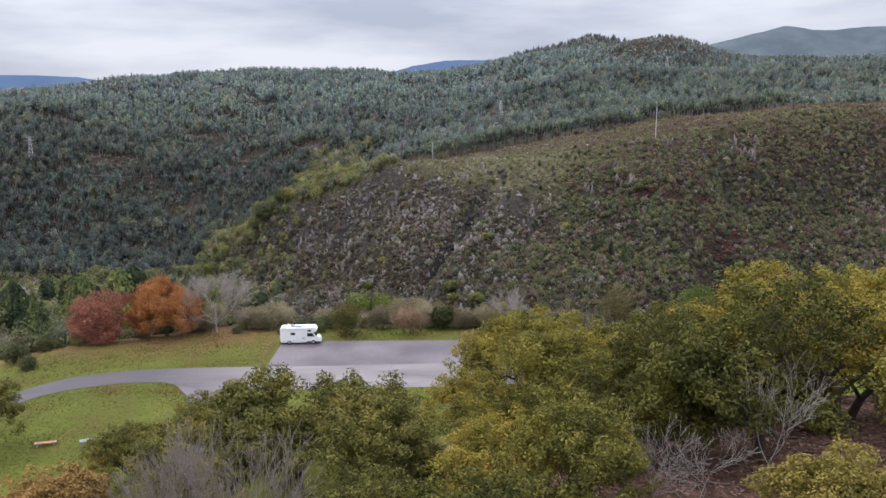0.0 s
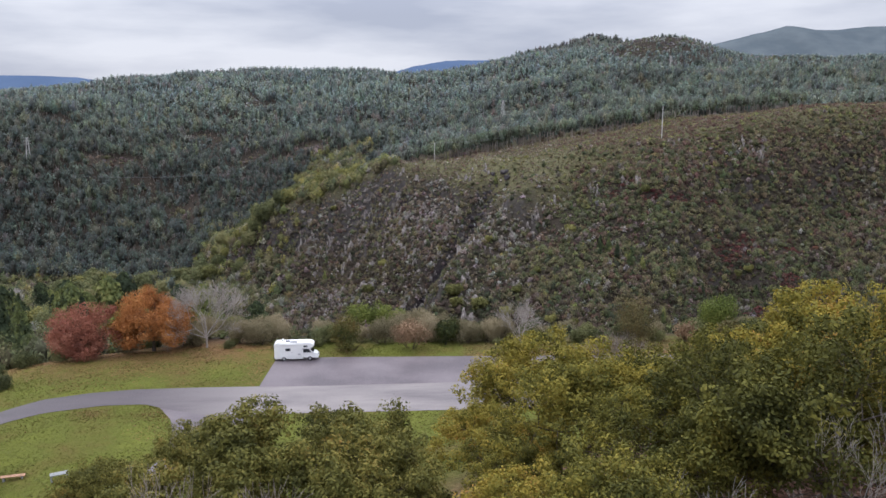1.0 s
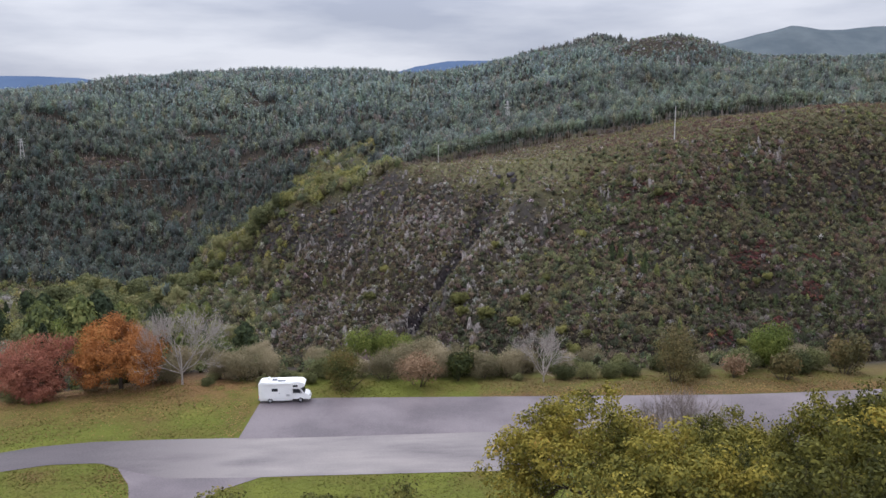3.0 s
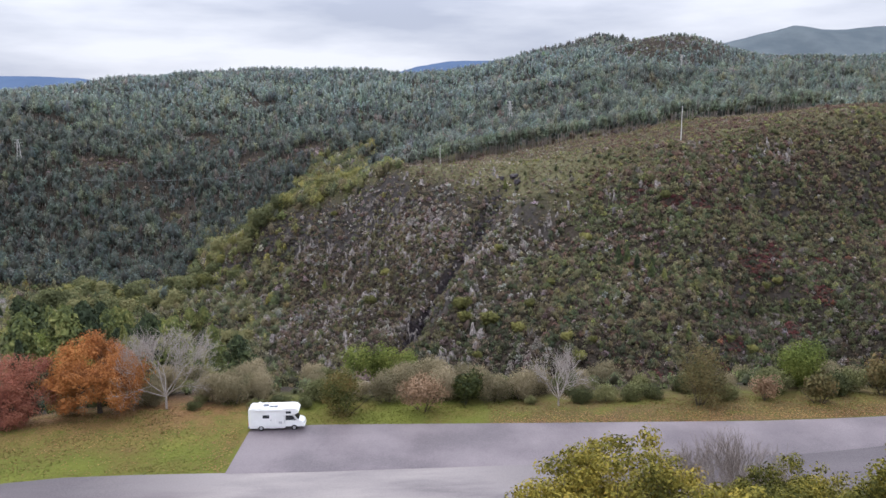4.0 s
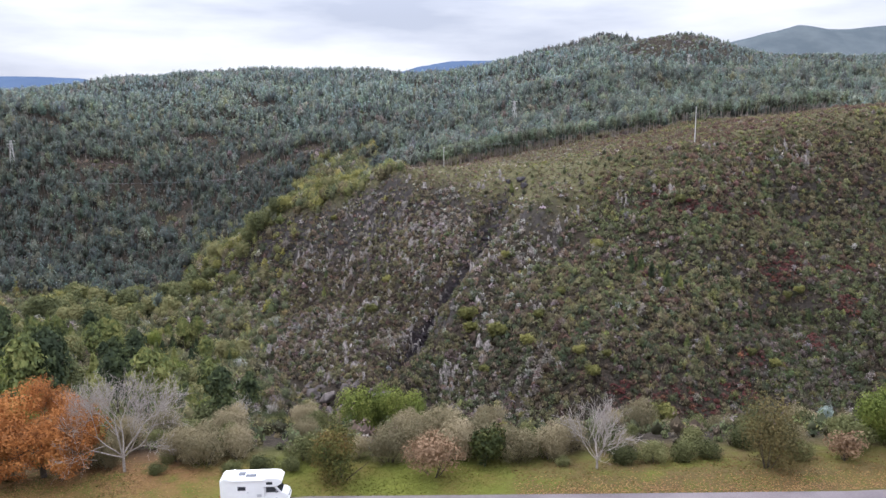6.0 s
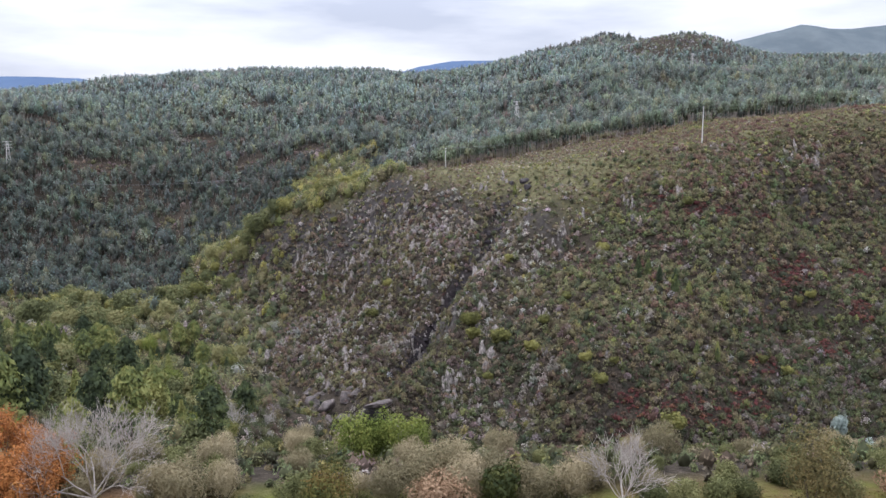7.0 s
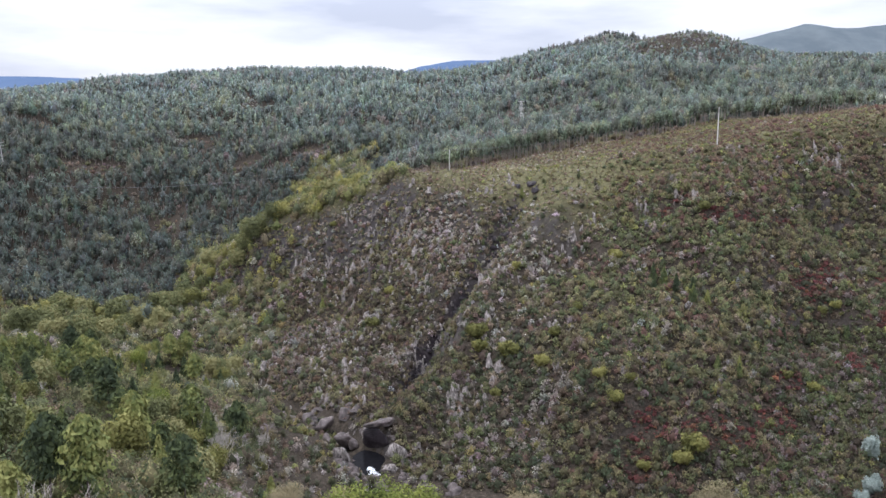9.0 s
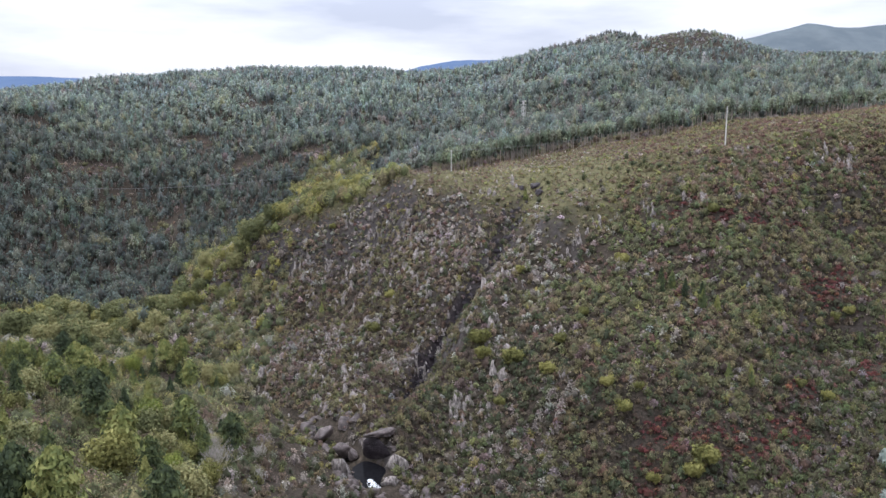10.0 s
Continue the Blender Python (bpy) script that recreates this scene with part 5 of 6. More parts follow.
for s in (-1, 1):
    y0, y1 = sorted((s * 0.90, s * 0.965))
    prism("cab_window", [(1.2, 1.35), (2.5, 1.35), (2.05, 1.92), (1.2, 1.95)], y0, y1, M_GLASS, mh, "dark cab side window", 0.01)
    y0, y1 = sorted((s * 1.1, s * 1.145))
    w = box("side_window", -1.65, -0.9, y0, y1, 1.72, 2.08, M_GLASS, mh, "dark side window", 0.012)
    box("window_frame", -1.70, -0.85, y0, y1 - s * 0.008 if s > 0 else y1, 1.67, 2.13, M_GREYPL, mh, "grey window frame", 0.01).location.y = -s * 0.006
    box("alcove_window", 1.25, 1.9, y0, y1, 2.28, 2.58, M_GLASS, mh, "dark alcove window", 0.012)
    y0, y1 = sorted((s * 0.93, s * 1.2))
    box("mirror", 2.22, 2.34, y0, y1, 1.35, 1.68, M_GREYPL, mh, "dark wing mirror", 0.03)
    y0, y1 = sorted((s * 0.62, s * 0.9))
    box("headlight", 3.30, 3.50, y0, y1, 0.86, 1.04, M_LAMP, mh, "clear headlight", 0.03)
    y0, y1 = sorted((s * 0.85, s * 1.05))
    box("rear_light", -3.56, -3.47, y0, y1, 0.7, 1.1, M_REDLAMP, mh, "red rear light", 0.015)
    for wx in (-1.95, 2.25):
        wy = 1.01 if wx < 0 else 0.93
        wheel = disc("tyre", wx, s * wy, 0.35, 0.35, 0.24, M_RUBBER, mh, "black tyre", 0.2)
        disc("rim", wx, s * (wy + 0.02), 0.35, 0.21, 0.21, M_RIM, wheel, "silver steel rim")
box("service_hatch", -2.9, -2.3, -1.142, -1.11, 0.75, 1.25, M_GEL, mh, "white service hatch", 0.01)
box("entry_step", -0.75, -0.1, -1.16, -0.95, 0.3, 0.36, M_RIM, mh, "folded entry step", 0.01)
box("side_door", -0.72, -0.08, -1.142, -1.11, 0.68, 2.4, M_GEL, mh, "white habitation door", 0.015)
box("door_handle", -0.68, -0.6, -1.16, -1.13, 1.4, 1.5, M_GREYPL, mh, "grey door handle", 0.008)
box("fridge_grille", 0.3, 0.75, -1.142, -1.11, 0.95, 1.25, M_GREYPL, mh, "grey fridge grille", 0.01).data.materials[0] = M_RIM
box("roof_hatch", -1.7, -1.0, -0.35, 0.35, 2.97, 3.1, M_PANEL, mh, "grey translucent roof hatch", 0.03)
box("solar_panel", -0.9, 0.2, -0.75, -0.1, 3.0, 3.05, M_PANEL, mh, "grey solar panel", 0.01)
box("roof_vent", 1.0, 1.4, -0.2, 0.2, 3.0, 3.12, M_GEL, mh, "white roof vent", 0.04)
disc("aerial_dome", -2.2, 0.3, 3.12, 0.22, 0.5, M_GEL, mh, "white aerial dome")
box("roof_rail", -3.1, 1.9, -1.08, -1.02, 2.98, 3.05, M_GEL, mh, "white roof rail", 0.015)
box("awning", -2.6, 1.1, -1.24, -1.12, 2.72, 2.86, M_GEL, mh, "white rolled awning", 0.04)
box("front_bumper", 3.28, 3.6, -0.96, 0.96, 0.42, 0.66, M_GEL, mh, "white front bumper", 0.06)
box("grille", 3.40, 3.56, -0.5, 0.5, 0.74, 0.9, M_GREYPL, mh, "dark radiator grille", 0.02)
box("rear_bumper", -3.62, -3.3, -1.05, 1.05, 0.36, 0.6, M_GREYPL, mh, "grey rear bumper", 0.03)
box("number_plate", 3.58, 3.62, -0.26, 0.26, 0.5, 0.61, M_GEL, mh, "white plate with plain bars", 0.004)
mh.matrix_basis = pose(-13.65, 142.1, 0.06, 0, 0, -1.0)

# ---- poles and wires over the hill ----
M_CONC = plain_mat("pale_concrete", (0.50, 0.48, 0.46), 0.8, 0.2)
M_WIRE = plain_mat("wire", (0.12, 0.12, 0.13), 0.5, 0.4)


def pole(px, py, tall, label, arm=2.4, r=0.32, turn=0.0):
    ob = new("power_pole")
    w = Wood(1)
    w.tube(np.array([0, 0, -0.8]), np.array([0, 0, tall]), r, r * 0.62, 10)
    part("post", w.mesh("post", M_CONC), ob)
    w = Wood(2)
    for hgt in (tall - 0.5, tall - 2.2):
        w.tube(np.array([-arm / 2, 0, hgt]), np.array([arm / 2, 0, hgt]), 0.1, 0.1, 6)
        part("crossarm", w.mesh("crossarm", M_CONC), ob)
        w = Wood(3)
    for ax in (-arm / 2, 0.0, arm / 2):
        w = Wood(4)
        w.tube(np.array([ax, 0, tall - 0.55]), np.array([ax, 0, tall + 0.1]), 0.09, 0.06, 6)
        part("insulator", w.mesh("insulator", M_GREYPL), ob)
    tagged(ob, label, "power pole", "power poles")
    return place(ob, px, py, turn)


pole(184, 537, 21, "tall pale concrete power pole on the crest", 2.6, 0.36, 60)
pole(40.6, 598, 13, "pale concrete power pole with crossarms on the ridge", 2.6, 0.26, 60)


def pylon(px, py, tall, label):
    ob = new("lattice_pylon")
    w = Wood(5)
    b, t = tall * 0.09, tall * 0.02
    corners = [(-1, -1), (1, -1), (1, 1), (-1, 1)]
    for q in range(4):
        (ax, ay), (bx, by) = corners[q], corners[(q + 1) % 4]
        w.tube(np.array([ax * b, ay * b, -0.5]), np.array([ax * t, ay * t, tall]), 0.16, 0.12, 4)
        for lv in range(6):
            f0, f1 = lv / 6, (lv + 1) / 6
            r0, r1 = b + (t - b) * f0, b + (t - b) * f1
            w.tube(np.array([ax * r0, ay * r0, tall * f0]), np.array([bx * r1, by * r1, tall * f1]), 0.08, 0.08, 3)
            w.tube(np.array([bx * r0, by * r0, tall * f0]), np.array([ax * r1, ay * r1, tall * f1]), 0.08, 0.08, 3)
    part("lattice", w.mesh("lattice", M_CONC), ob)
    for f in (0.78, 0.88, 0.98):
        w = Wood(6)
        w.tube(np.array([-tall * 0.13, 0, tall * f]), np.array([tall * 0.13, 0, tall * f]), 0.14, 0.14, 4)
        part("crossarm", w.mesh("crossarm", M_CONC), ob)
    tagged(ob, label, "pylon", "pylons")
    return place(ob, px, py, 30)


pylon(-360, 900, 30, "grey steel lattice pylon rising from the forest")
pylon(135, 900, 32, "grey steel lattice pylon rising from the forest")
pylon(388, 1100, 30, "grey steel lattice pylon on the cleared hill")


def wire(a, c, sag, r=0.035):
    w = Wood(8)
    a, c = np.array(a, float), np.array(c, float)
    pts = [a + (c - a) * t - np.array([0, 0, sag * 4 * t * (1 - t)]) for t in np.linspace(0, 1, 17)]
    for p, q in zip(pts, pts[1:]):
        w.tube(p, q, r, r, 4)
    return tagged(new("power_line", w.mesh("power_line", M_WIRE)), "thin sagging overhead wire", "wire", "overhead wires")


z2 = float(ground_z(np.array([184.0]), np.array([537.0]))[0]) + 20.8
z1 = float(ground_z(np.array([40.6]), np.array([598.0]))[0]) + 12.9
for off in (-1.2, 0.0, 1.2):
    wire((40.6 + off * 0.5, 598 + off, z1), (184 + off * 0.5, 537 + off, z2), 5)
    wire((184 + off * 0.5, 537 + off, z2), (420 + off * 0.5, 470 + off, 72), 6)
    wire((-260 + off * 0.5, 760 + off, -22), (40.6 + off * 0.5, 598 + off, z1), 9)

# ---- rocks, pool and river ----
mr, nt, b = shader("grey_schist", 0.85, 0.2)
geo = nt.nodes.new("ShaderNodeNewGeometry")
mp = nt.nodes.new("ShaderNodeMapping")
mp.inputs["Scale"].default_value = (1.6, 0.8, 0.45)
mp.inputs["Rotation"].default_value = (0.3, 0.35, 0.2)
nt.links.new(geo.outputs["Position"], mp.inputs["Vector"])
n1 = noise_fac(nt, 0.8, 9.0, mp.outputs["Vector"], 0.68)
nt.links.new(ramp(nt, n1, [(0.36, (0.045, 0.038, 0.035)), (0.47, (0.15, 0.131, 0.120)), (0.58, (0.27, 0.242, 0.222)), (0.72, (0.42, 0.385, 0.355))]), b.inputs["Base Color"])
bump(nt, b, n1, 1.0, 1.2)
M_ROCK = mr
# near-black rock: lines the ravine, and serves as shade behind the pool
mr, nt, b = shader("near_black_rock", 0.6, 0.2)
n1 = noise_fac(nt, 0.35, 8.0)
nt.links.new(ramp(nt, n1, [(0.3, (0.010, 0.008, 0.010)), (0.55, (0.028, 0.022, 0.025)), (0.75, (0.08, 0.068, 0.068))]), b.inputs["Base Color"])
bump(nt, b, noise_fac(nt, 1.6, 8.0), 0.9, 0.5)
M_BLACKROCK = mr
mr, nt, b = shader("river_slab", 0.6, 0.3)
n1 = noise_fac(nt, 0.5, 8.0)
nt.links.new(ramp(nt, n1, [(0.3, (0.03, 0.024, 0.022)), (0.52, (0.075, 0.06, 0.056)), (0.72, (0.17, 0.14, 0.13))]), b.inputs["Base Color"])
bump(nt, b, noise_fac(nt, 1.6, 8.0), 0.8, 0.4)
M_SLAB = mr
mw, nt, b = shader("dark_river_water", 0.15, 0.05)
b.inputs["IOR"].default_value = 1.2
nt.links.new(ramp(nt, noise_fac(nt, 0.8, 5.0), [(0.3, (0.004, 0.004, 0.005)), (0.7, (0.010, 0.010, 0.011))]), b.inputs["Base Color"])
bump(nt, b, noise_fac(nt, 1.2, 4.0), 0.15, 0.1)
M_WATER = mw
M_FOAM = plain_mat("white_water", (0.62, 0.64, 0.66), 0.4, 0.4, 0.3, 1.2)

ICO = bmesh.new()
bmesh.ops.create_icosphere(ICO, subdivisions=3, radius=1.0)
ICO_V = np.array([v.co[:] for v in ICO.verts])
ICO_F = np.array([[v.index for v in f.verts] for f in ICO.faces])
ICO.free()


def rock_verts(r, sx, sy, sz, rough=0.28):
    d = ICO_V
    o = r.uniform(0, 50, 3)
    k = 1 + rough * np.array([1.6 * noise.noise(Vector(p * 1.3 + o)) + 0.9 * noise.noise(Vector(p * 3.4 + o)) for p in d])
    v = d * k[:, None]
    for _ in range(13):
        pl = r.normal(0, 1, 3)
        pl /= np.linalg.norm(pl)
        dist = v @ pl
        lim = r.uniform(0.42, 0.8)
        v = v - np.maximum(0, dist - lim)[:, None] * pl * 0.9
    a = r.uniform(0, 6.28)
    v = v * np.array([sx, sy, sz])
    return np.stack([v[:, 0] * np.cos(a) - v[:, 1] * np.sin(a), v[:, 0] * np.sin(a) + v[:, 1] * np.cos(a), v[:, 2]], -1)


def rock_thing(name, px, py, pz, sx, sy, sz, mat, label, seed, category="boulder"):
    r = np.random.default_rng(seed)
    me = mesh_of(name, rock_verts(r, sx, sy, sz, 0.45), None, ICO_F, mat, flat=True)
    ob = new(name, me)
    ob.location = (px, py, float(ground_z(np.array([px]), np.array([py]))[0]) + pz)
    return tagged(ob, label, category, "river boulders")


def rock_field(name, xs, ys_, sizes, tall, mat, label, rings=((0.0, 1.1), (0.45, 0.9), (0.85, 0.6)), lean=0.3):
    v, q, t = mounds(xs, ys_, ground_z(xs, ys_) - 0.3, sizes, sizes * tall, rings, 5, 0.34)
    v[:, 1] += lean * (v[:, 2] - np.repeat(ground_z(xs, ys_), 16))
    return tagged(new(name, mesh_of(name, v, q, t, mat, flat=True)), label, "rocks", kind="stuff")


x, y = scatter(22000, 370, 600, -0.2, 0.62)
zz = ground_z(x, y)
c = fbm(x * 1.4, y * 0.6, 17, 3, 91)
keep = (y > line_y(11, x) + 3) & (y < line_y(14, x) - 4) & (x > -85) & (c > 0.57) & (along(GULLY, x, y)[0] > 5)
keep &= x < 75
x, y = x[keep][:900], y[keep][:900]
sz = rng.gamma(4, 0.2, len(x))
rock_field("rock_outcrops", x, y, sz, rng.uniform(1.3, 2.8, len(x)), M_ROCK, "grey schist ribs and crags breaking through the heath", ((0.0, 1.1), (0.5, 0.8), (0.9, 0.4)), 0.5)


def crag(px, py, size, tall, seed):
    """A cluster of upright rock ribs leaning back along the slope."""
    r = np.random.default_rng(seed)
    ob = new("rock_crag")
    z0 = float(ground_z(np.array([px]), np.array([py]))[0])
    ob.location = (px, py, z0)
    for k in range(int(size * 2)):
        ox, oy = r.normal(0, size * 0.42), r.normal(0, size * 0.6)
        h = tall * (1.0 if k == 0 else r.uniform(0.25, 0.8))
        v = rock_verts(r, r.uniform(0.4, 0.75) * (0.8 + h * 0.35), r.uniform(0.8, 1.4), h, 0.6)
        v[:, 1] += 0.55 * v[:, 2]
        z = float(ground_z(np.array([px + ox]), np.array([py + oy]))[0])
        part("rock_rib", mesh_of("rock_rib", v + np.array([ox, oy, z - z0 + h * 0.1]), None, ICO_F, M_ROCK, flat=True), ob)
    return tagged(ob, "ribbed grey schist crag breaking through the heath", "rocks", "schist crags")


for i, (px, py, size, tall) in enumerate(CRAGS):
    crag(px, py, size, tall, 400 + i)
# near-black rock of the ravine
t = rng.uniform(0, 1, 420) ** 1.4
gp = np.array(GULLY, float)
gs = np.concatenate([[0], np.cumsum(np.hypot(*np.diff(gp[:, :2], axis=0).T))])
q = gs[1] * 1.1 + t * (gs[-2] - gs[1])
x = np.interp(q, gs, gp[:, 0]) + rng.normal(0, 3.4, 420)
y = np.interp(q, gs, gp[:, 1]) + rng.normal(0, 3.4, 420)
rock_field("ravine_rocks", x, y, rng.gamma(4, 0.26, 420), rng.uniform(0.6, 1.2, 420), M_BLACKROCK, "near-black rock lining the ravine")
# bank rocks of the river
t = rng.uniform(0, 1, 240)
gp = np.array(RIVER, float)
gs = np.concatenate([[0], np.cumsum(np.hypot(*np.diff(gp[:, :2], axis=0).T))])
q = gs[1] * 0.7 + t * (gs[-1] - gs[1] * 0.7)
side = rng.choice([-1, 1], 240) * rng.uniform(4.0, 10, 240)
x = np.interp(q, gs, gp[:, 0]) + side
y = np.interp(q, gs, gp[:, 1]) + side * 0.5 + rng.normal(0, 2, 240)
far = np.hypot(x + 6, y - 384) > 8
rock_field("river_bank_rocks", x[far], y[far], rng.gamma(4, 0.30, 240)[far], rng.uniform(0.6, 1.2, 240)[far], M_SLAB, "pale brown slabs along the river bank")
# the boulders that frame the plunge pool
rock_thing("boulder", -16.5, 381, 1.5, 4.2, 5, 5.5, M_ROCK, "big ribbed grey boulder beside the dark pool", 201)
rock_thing("boulder", 4.5, 381, 0.5, 4, 4.5, 4.5, M_ROCK, "big grey boulder beside the dark pool", 202)
# near-black face stands in for the shade under the overhanging slab
rock_thing("boulder", -5.0, 391.5, 3.0, 8.0, 2.6, 6.5, M_BLACKROCK, "rock face behind the pool, near-black for the overhang's shade", 203)
rock_thing("boulder", -3.0, 392.0, 6.5, 8.0, 3.6, 1.6, M_SLAB, "leaning brown slab overhanging the dark pool", 208)
rock_thing("boulder", -17, 400, 4.5, 4.5, 3.0, 4.5, M_SLAB, "pinkish-brown river slab above the pool", 204)
rock_thing("boulder", -25, 412, 3.0, 5, 3.5, 3.2, M_SLAB, "pinkish-brown river slab above the pool", 205)
rock_thing("boulder", -13, 395, 2.5, 2.6, 2.4, 3.4, M_SLAB, "brown block at the head of the pool", 209)
rock_thing("boulder", -12, 371, 0.6, 2.6, 2.6, 2.2, M_SLAB, "pale boulder in the stream", 206)
rock_thing("boulder", -15, 366, 0.6, 3.0, 2.6, 2.4, M_SLAB, "pale boulder in the stream", 210)
rock_thing("boulder", 0.5, 371, 0.5, 3.2, 2.8, 2.4, M_ROCK, "pale boulder in the stream", 207)
pv = [(-6 + 7 * math.cos(a) * (1 + 0.12 * math.sin(3 * a)), 380 + 13 * math.sin(a)) for a in np.linspace(0, 2 * math.pi, 40, endpoint=False)]
pv = np.array([(-6, 380, -90.3)] + [(px, py, -90.3) for px, py in pv])
pt = np.array([(0, i + 1, (i + 1) % 40 + 1) for i in range(40)])
tagged(new("water", mesh_of("water", pv, None, pt, M_WATER)), "still dark plunge pool between boulders", "water", kind="structure")


def stream(name, pts, width, mat, label, lift):
    p = np.array(pts, float)
    s = np.concatenate([[0], np.cumsum(np.hypot(*np.diff(p[:, :2], axis=0).T))])
    t = np.linspace(0, s[-1], 40)
    cx, cy, cz = (np.interp(t, s, p[:, k]) for k in range(3))
    dx, dy = np.gradient(cx), np.gradient(cy)
    ln = np.hypot(dx, dy)
    rows = [np.stack([cx - dy / ln * w, cy + dx / ln * w, cz + lift + 0.15 * rng.normal(0, 1, 40)], -1) for w in np.linspace(-width, width, 6)]
    i = np.arange(240).reshape(6, 40)
    q = np.stack([i[:-1, :-1], i[:-1, 1:], i[1:, 1:], i[1:, :-1]], -1).reshape(-1, 4)
    return tagged(new(name, mesh_of(name, np.concatenate(rows), q, None, mat)), label, "water", kind="structure")


# foam where the water spills on between the stones
fr = np.random.default_rng(55)
ft = fr.uniform(0, 1, 260) ** 1.5
fx = -6.5 + 2.4 * ft + fr.normal(0, 0.5 + 0.5 * ft, 260)
fy = 375.5 - 7.5 * ft
v, f = cards(np.stack([fx, fy, np.maximum(ground_z(fx, fy) + 0.1, -90.2) + fr.uniform(0, 0.25, 260)], -1), np.tile([0, -0.4, 3.0], (260, 1)), fr.uniform(0.15, 0.55, 260), 1.6, fr)
tagged(new("white_water", mesh_of("white_water", v, f, None, M_FOAM, flat=True)), "broken white water spilling from the pool", "water", kind="stuff")
sx, sy = np.array([-30.0, -22, -16, -11]), np.array([424.0, 410, 401, 393])
stream("stream_above", list(zip(sx, sy, ground_z(sx, sy) + 0.5)), 1.6, M_WATER, "dark shallow stream among slabs", 0)

# ---- far mountains ----
def mountain(name, ridge, y0, depth, base, mat, label, seed):
    """A ridge with spurs: heights along x, falling to the base on both sides."""
    rx, rz = (np.array(c, float) for c in zip(*ridge))
    xs = np.linspace(rx[0], rx[-1], 160)
    crest = np.interp(xs, rx, rz) + (fbm(xs, xs * 0, 120, 4, seed) - 0.5) * 10
    ts = np.linspace(-1, 1, 25)
    X, T = np.meshgrid(xs, ts)
    fall = 1 - np.abs(T) ** 1.3
    Z = base + (crest[None] - base) * fall + (fbm(X, T * depth, 200, 4, seed + 5) - 0.5) * 40 * (1 - fall) * fall * 4
    v = np.stack([X, y0 + T * depth, Z], -1).reshape(-1, 3)
    i = np.arange(160 * 25).reshape(25, 160)
    q = np.stack([i[:-1, :-1], i[:-1, 1:], i[1:, 1:], i[1:, :-1]], -1).reshape(-1, 4)
    tagged(new(name, mesh_of(name, v, q, None, mat)), label, "mountain", kind="structure")
    return X, y0 + T * depth, Z


def far_mat(name, a, c, scale):
    m, nt, b = shader(name, 1.0, 0.0)
    nt.links.new(ramp(nt, noise_fac(nt, scale, 7.0), [(0.35, a), (0.65, c)]), b.inputs["Base Color"])
    return m


M_FAR1 = far_mat("brown_green_far_hill", (0.085, 0.10, 0.075), (0.15, 0.14, 0.11), 0.01)
# aerial haze is mixed into these two base colours as blue
M_FAR2 = far_mat("hazed_blue_green_mountain", (0.088, 0.107, 0.120), (0.116, 0.136, 0.147), 0.012)
M_FAR3 = far_mat("hazed_blue_mountain", (0.075, 0.11, 0.18), (0.09, 0.13, 0.205), 0.003)
HX, HY, HZ = mountain("backdrop_hill", [(150, 60), (313, 146), (399, 162), (478, 184), (535, 177), (585, 166), (760, 130), (1000, 110)], 1850, 260, 20, M_FAR1, "wooded hill behind the forest ridge", 301)
hr, hc = rng.uniform(3, 15, 5200), rng.uniform(0, 158, 5200)
i0, j0 = hr.astype(int), hc.astype(int)
fr_, fc_ = hr - i0, hc - j0


def on_hill(g):
    return (g[i0, j0] * (1 - fc_) + g[i0, j0 + 1] * fc_) * (1 - fr_) + (g[i0 + 1, j0] * (1 - fc_) + g[i0 + 1, j0 + 1] * fc_) * fr_


hgt = rng.gamma(10, 0.8, 5200)
# pale grey-green crown colours hold the haze of the distance
tagged(growth("far_woods", on_hill(HX), on_hill(HY), hgt * rng.uniform(0.25, 0.4, 5200), hgt, M_GUM, palette([(0.18, 0.21, 0.20), (0.235, 0.26, 0.24), (0.24, 0.215, 0.20)], [np.full(5200, 0.4), 0.4, 0.2]), GUMTOP, 9, 2.4, core=0.7, z=on_hill(HZ) - 0.5), "hazy wood on the hill behind the ridge", "forest", kind="stuff")
mountain("backdrop_mountain_right", [(900, 120), (1185, 247), (1304, 272), (1443, 305), (1540, 294), (1627, 293), (1765, 307), (2200, 330)], 2900, 500, 20, M_FAR2, "distant mountain, hazed blue-green in its colour", 302)
mountain("backdrop_mountain_left", [(-3200, 185), (-2300, 180), (-1800, 172), (-1640, 170), (-1430, 160), (-1100, 120), (-300, 100)], 4200, 500, 10, M_FAR3, "distant mountain, hazed blue in its colour", 303)
mountain("backdrop_mountain_middle", [(-300, 80), (0, 170), (190, 223), (357, 250), (553, 252), (800, 240), (1200, 150)], 4300, 500, 10, M_FAR3, "mountain under the cloud, hazed blue in its colour", 304)

# ---- lawn furniture, leaves and grass ----
M_WOOD = plain_mat("weathered_orange_wood", (0.42, 0.24, 0.15), 0.7, 0.3, 0.25, 3.0)
M_CEMENT = plain_mat("grey_cement", (0.24, 0.245, 0.24), 0.8, 0.2, 0.2, 3.0)
M_LEAF = plant_mat("fallen_leaves", [(0.0, (0.15, 0.085, 0.045)), (0.5, (0.24, 0.13, 0.055)), (1.0, (0.32, 0.20, 0.08))], 0.1, 0.4, 0.5)
M_GRASS = plant_mat("grass_blades", [(0.0, (0.145, 0.09, 0.034)), (0.2, (0.115, 0.10, 0.026)), (0.6, (0.108, 0.116, 0.023)), (1.0, (0.145, 0.155, 0.03))], 0.06, 0.6, 0.3)
bench = tagged(new("wooden_bench"), "low bench of orange-brown planks on the lawn", "bench")
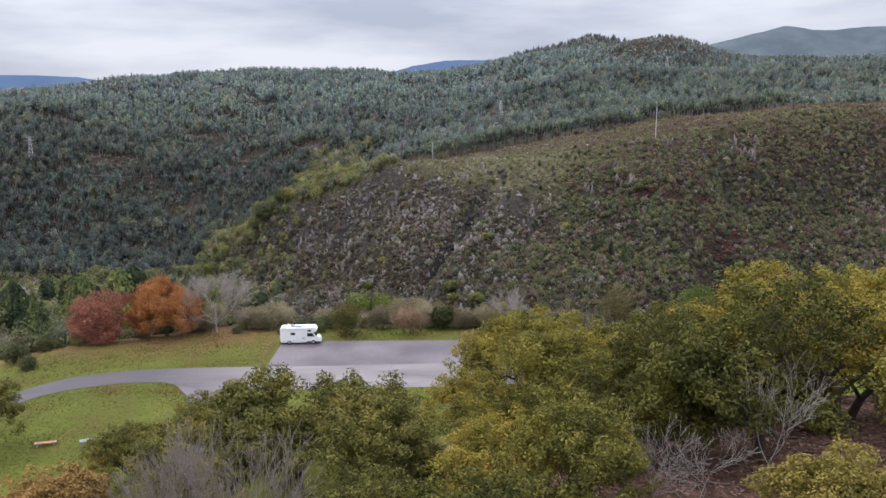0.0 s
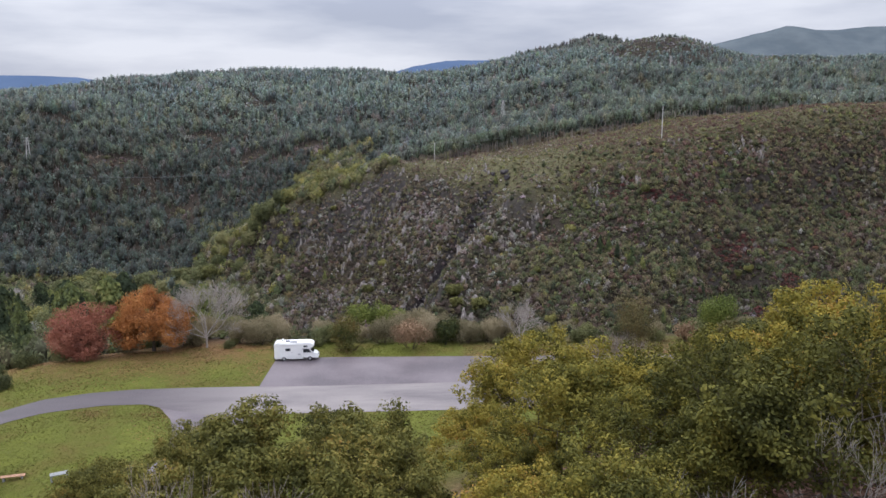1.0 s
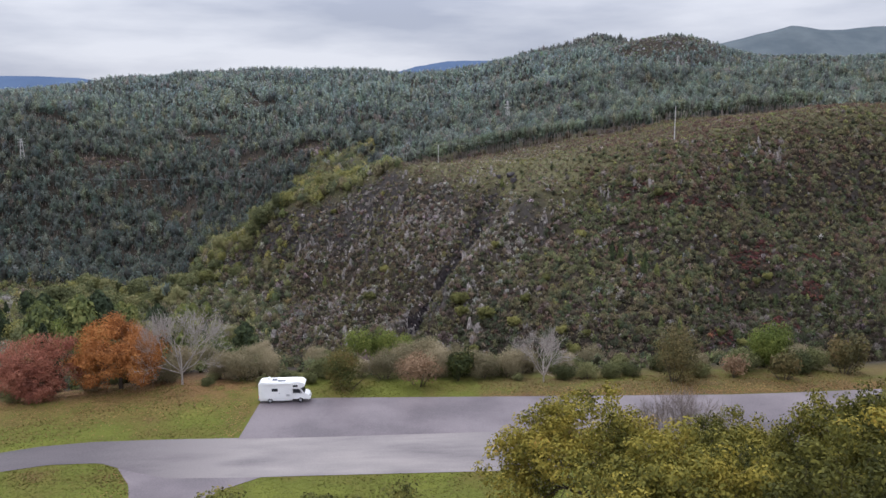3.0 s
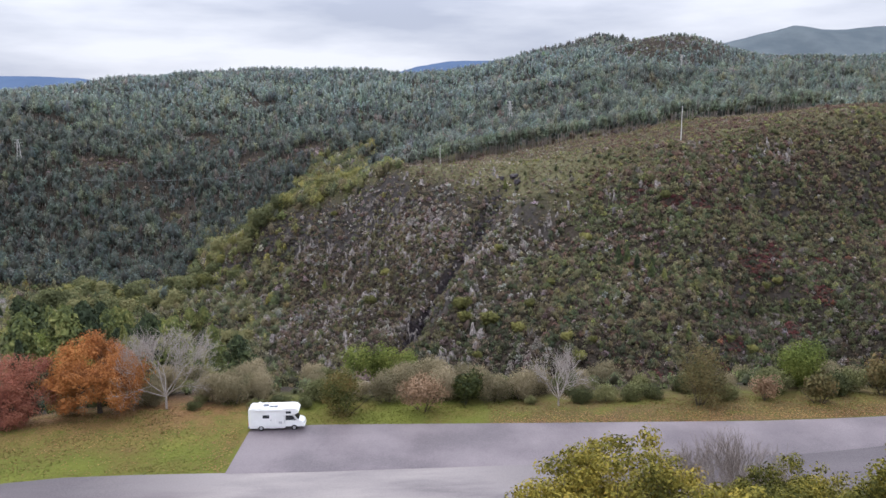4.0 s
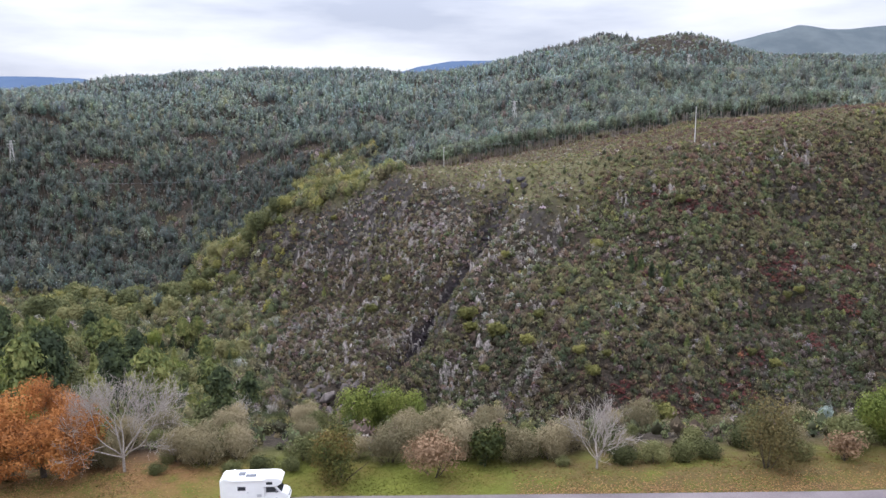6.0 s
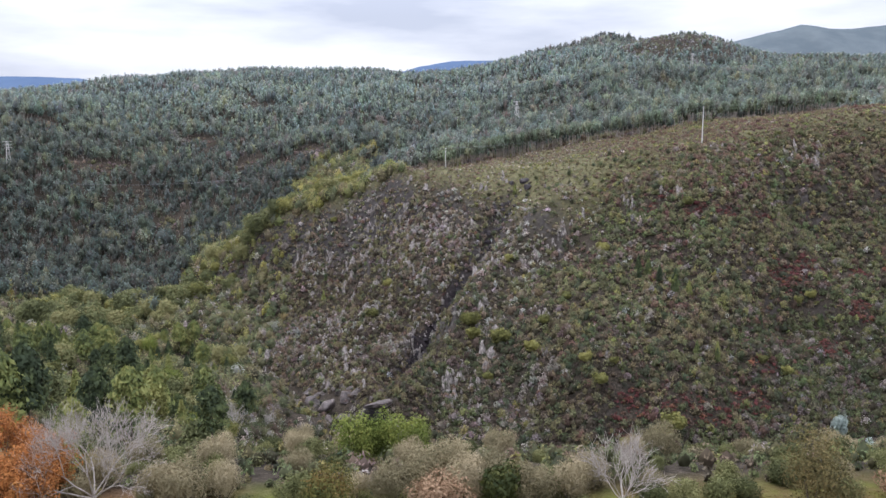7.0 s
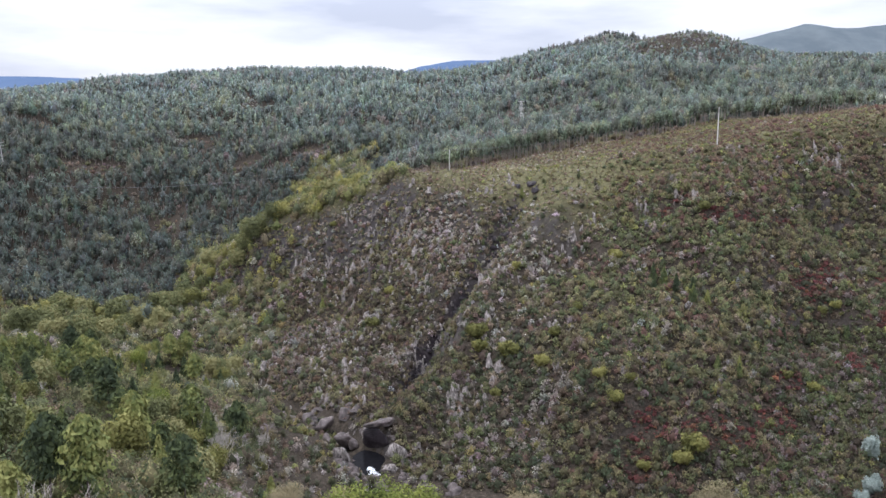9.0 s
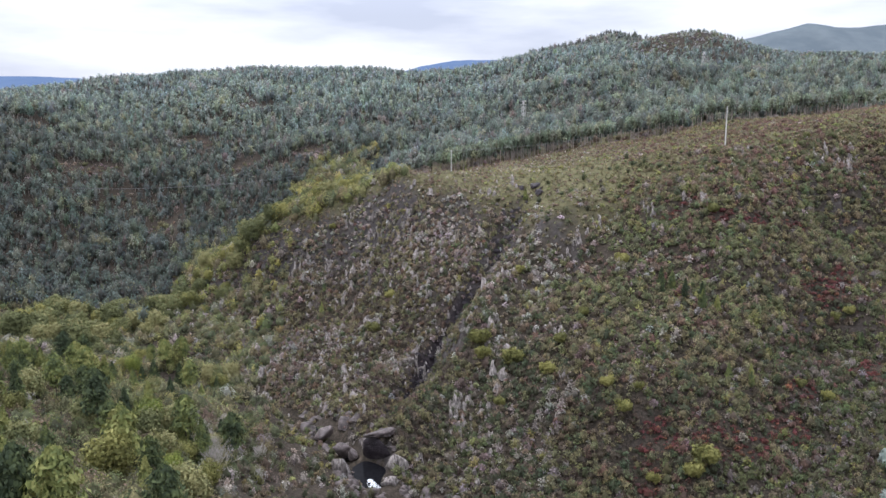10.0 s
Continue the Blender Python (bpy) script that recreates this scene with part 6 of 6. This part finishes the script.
for k in range(3):
    box("plank", -1.3, 1.3, -0.33 + k * 0.23, -0.13 + k * 0.23, 0.42, 0.47, M_WOOD, bench, "", 0.012)
for s in (-0.95, 0.95):
    box("support", s - 0.09, s + 0.09, -0.28, 0.28, -0.1, 0.425, M_CEMENT, bench, "grey block support", 0.02)
place(bench, -42.0, 101.8, 12, 1, 0.0)
table = tagged(new("stone_table"), "grey cement picnic table on the lawn", "table")
box("tabletop", -0.95, 0.95, -0.45, 0.45, 0.70, 0.78, M_CEMENT, table, "flat cement top", 0.02)
for s in (-0.8, 0.8):
    box("table_leg", s - 0.1, s + 0.1, -0.4, 0.4, -0.1, 0.705, M_CEMENT, table, "", 0.02)
place(table, -36.4, 100.6, 25, 1, 0.0)


def litter_patch(name, xs, ys_, size, mat, label, lift=0.05, flatness=4.0, cat="leaves"):
    z = ground_z(xs, ys_) + lift
    c = np.stack([xs, ys_, z], -1)
    v, f = cards(c, np.tile([0, 0, flatness], (len(xs), 1)).astype(float), size * rng.uniform(0.6, 1.4, len(xs)), 1.2)
    return tagged(new(name, mesh_of(name, v, f, None, mat, np.repeat(rng.uniform(0, 1, len(xs)), 4), flat=True)), label, cat, kind="stuff")


def paved(x, y):
    """Whether a place lies on the lane, its branch or the car park."""
    lo = np.interp(x, [-55, -50, -46, -39, -33, -29, -24, -16, 12, 70], [112, 118.5, 121.3, 123.3, 123.2, 120.6, 118.2, 117.7, 117.2, 118])
    hi = np.interp(x, [-59, -53, -48, -42, -36, -28, -18, 20, 70], [115.5, 123, 126.8, 128.8, 129.6, 129.5, 129, 128.6, 131.3])
    lane = (y > lo - 0.2) & (y < hi + 0.2)
    lot = (x > -18) & (x < 74) & (y > 120) & (y < np.interp(x, [-17, -8, 20, 50, 73], [142.4, 142.6, 141.0, 139.4, 139.5]))
    branch = (y < 122) & (x > np.interp(y, [95, 105, 112, 117, 121.5], [-28, -26, -26.5, -28, -30.5])) & (x < np.interp(y, [95, 104, 110, 114.5, 118.2], [-21.5, -20, -19.5, -18, -13]))
    return lane | lot | branch


x = np.concatenate([rng.normal(-45, 9, 4200), rng.normal(-33, 7, 2600), rng.normal(-19.3, 1.3, 500), rng.uniform(14, 74, 7000), rng.uniform(-50, -18, 900), rng.normal(-28, 3, 300)])
y = np.concatenate([rng.normal(146.5, 4.5, 4200), rng.normal(147, 4, 2600), rng.uniform(129, 143, 500), 139.8 + np.abs(rng.normal(0, 2.6, 7000)), rng.uniform(130, 150, 900), rng.uniform(110, 120, 300)])
ok = ~paved(x, y)
litter_patch("fallen_leaves", x[ok], y[ok], 0.17, M_LEAF, "brown and orange fallen leaves on the grass")

x, y = rng.uniform(14, 62, 9000), rng.uniform(38, 84, 9000)
M_RUSSETLEAF = plant_mat("russet_leaf_litter", [(0.0, (0.12, 0.065, 0.05)), (0.5, (0.22, 0.125, 0.095)), (1.0, (0.33, 0.21, 0.16))], 0.3, 0.5, 0.5)
litter_patch("leaf_litter", x, y, 0.34, M_RUSSETLEAF, "russet oak leaf litter on the wooded bank", 0.08, 2.0)


def grass(name, boxes, n):
    xs, ys_ = [], []
    area = [(b[1] - b[0]) * (b[3] - b[2]) for b in boxes]
    for bx, a in zip(boxes, area):
        k = int(n * a / sum(area))
        xs.append(rng.uniform(bx[0], bx[1], k))
        ys_.append(rng.uniform(bx[2], bx[3], k))
    xs, ys_ = np.concatenate(xs), np.concatenate(ys_)
    off = ~paved(xs, ys_)
    xs, ys_ = xs[off], ys_[off]
    z = ground_z(xs, ys_)
    tall = 0.04 + 0.16 * fbm(xs, ys_, 5, 3, 95) ** 2
    a = rng.uniform(0, 6.28, len(xs))
    w = 0.16
    lean = rng.normal(0, 0.12, (len(xs), 2))
    v = np.stack([np.stack([xs - np.cos(a) * w, ys_ - np.sin(a) * w, z - 0.02], -1), np.stack([xs + np.cos(a) * w, ys_ + np.sin(a) * w, z - 0.02], -1),
                  np.stack([xs + lean[:, 0], ys_ + lean[:, 1], z + tall], -1)], 1).reshape(-1, 3)
    f = np.arange(len(xs) * 3).reshape(-1, 3)
    return tagged(new(name, mesh_of(name, v, None, f, M_GRASS, np.repeat(rng.uniform(0.1, 0.9, len(xs)) + 0.5 * ((ys_ > 142) & (xs > -18) & (xs < 14)) - 0.6 * smooth(ys_, 137, 150) * (xs < -18) - 0.45 * ((ys_ > 139) & (xs > 14)), 3), flat=True)), "rough green grass of the lawns and verges", "grass", kind="stuff")


grass("grass_tufts", [(-62, -17, 118, 152), (-17, 75, 140, 150), (-62, 20, 92, 123)], 52000)
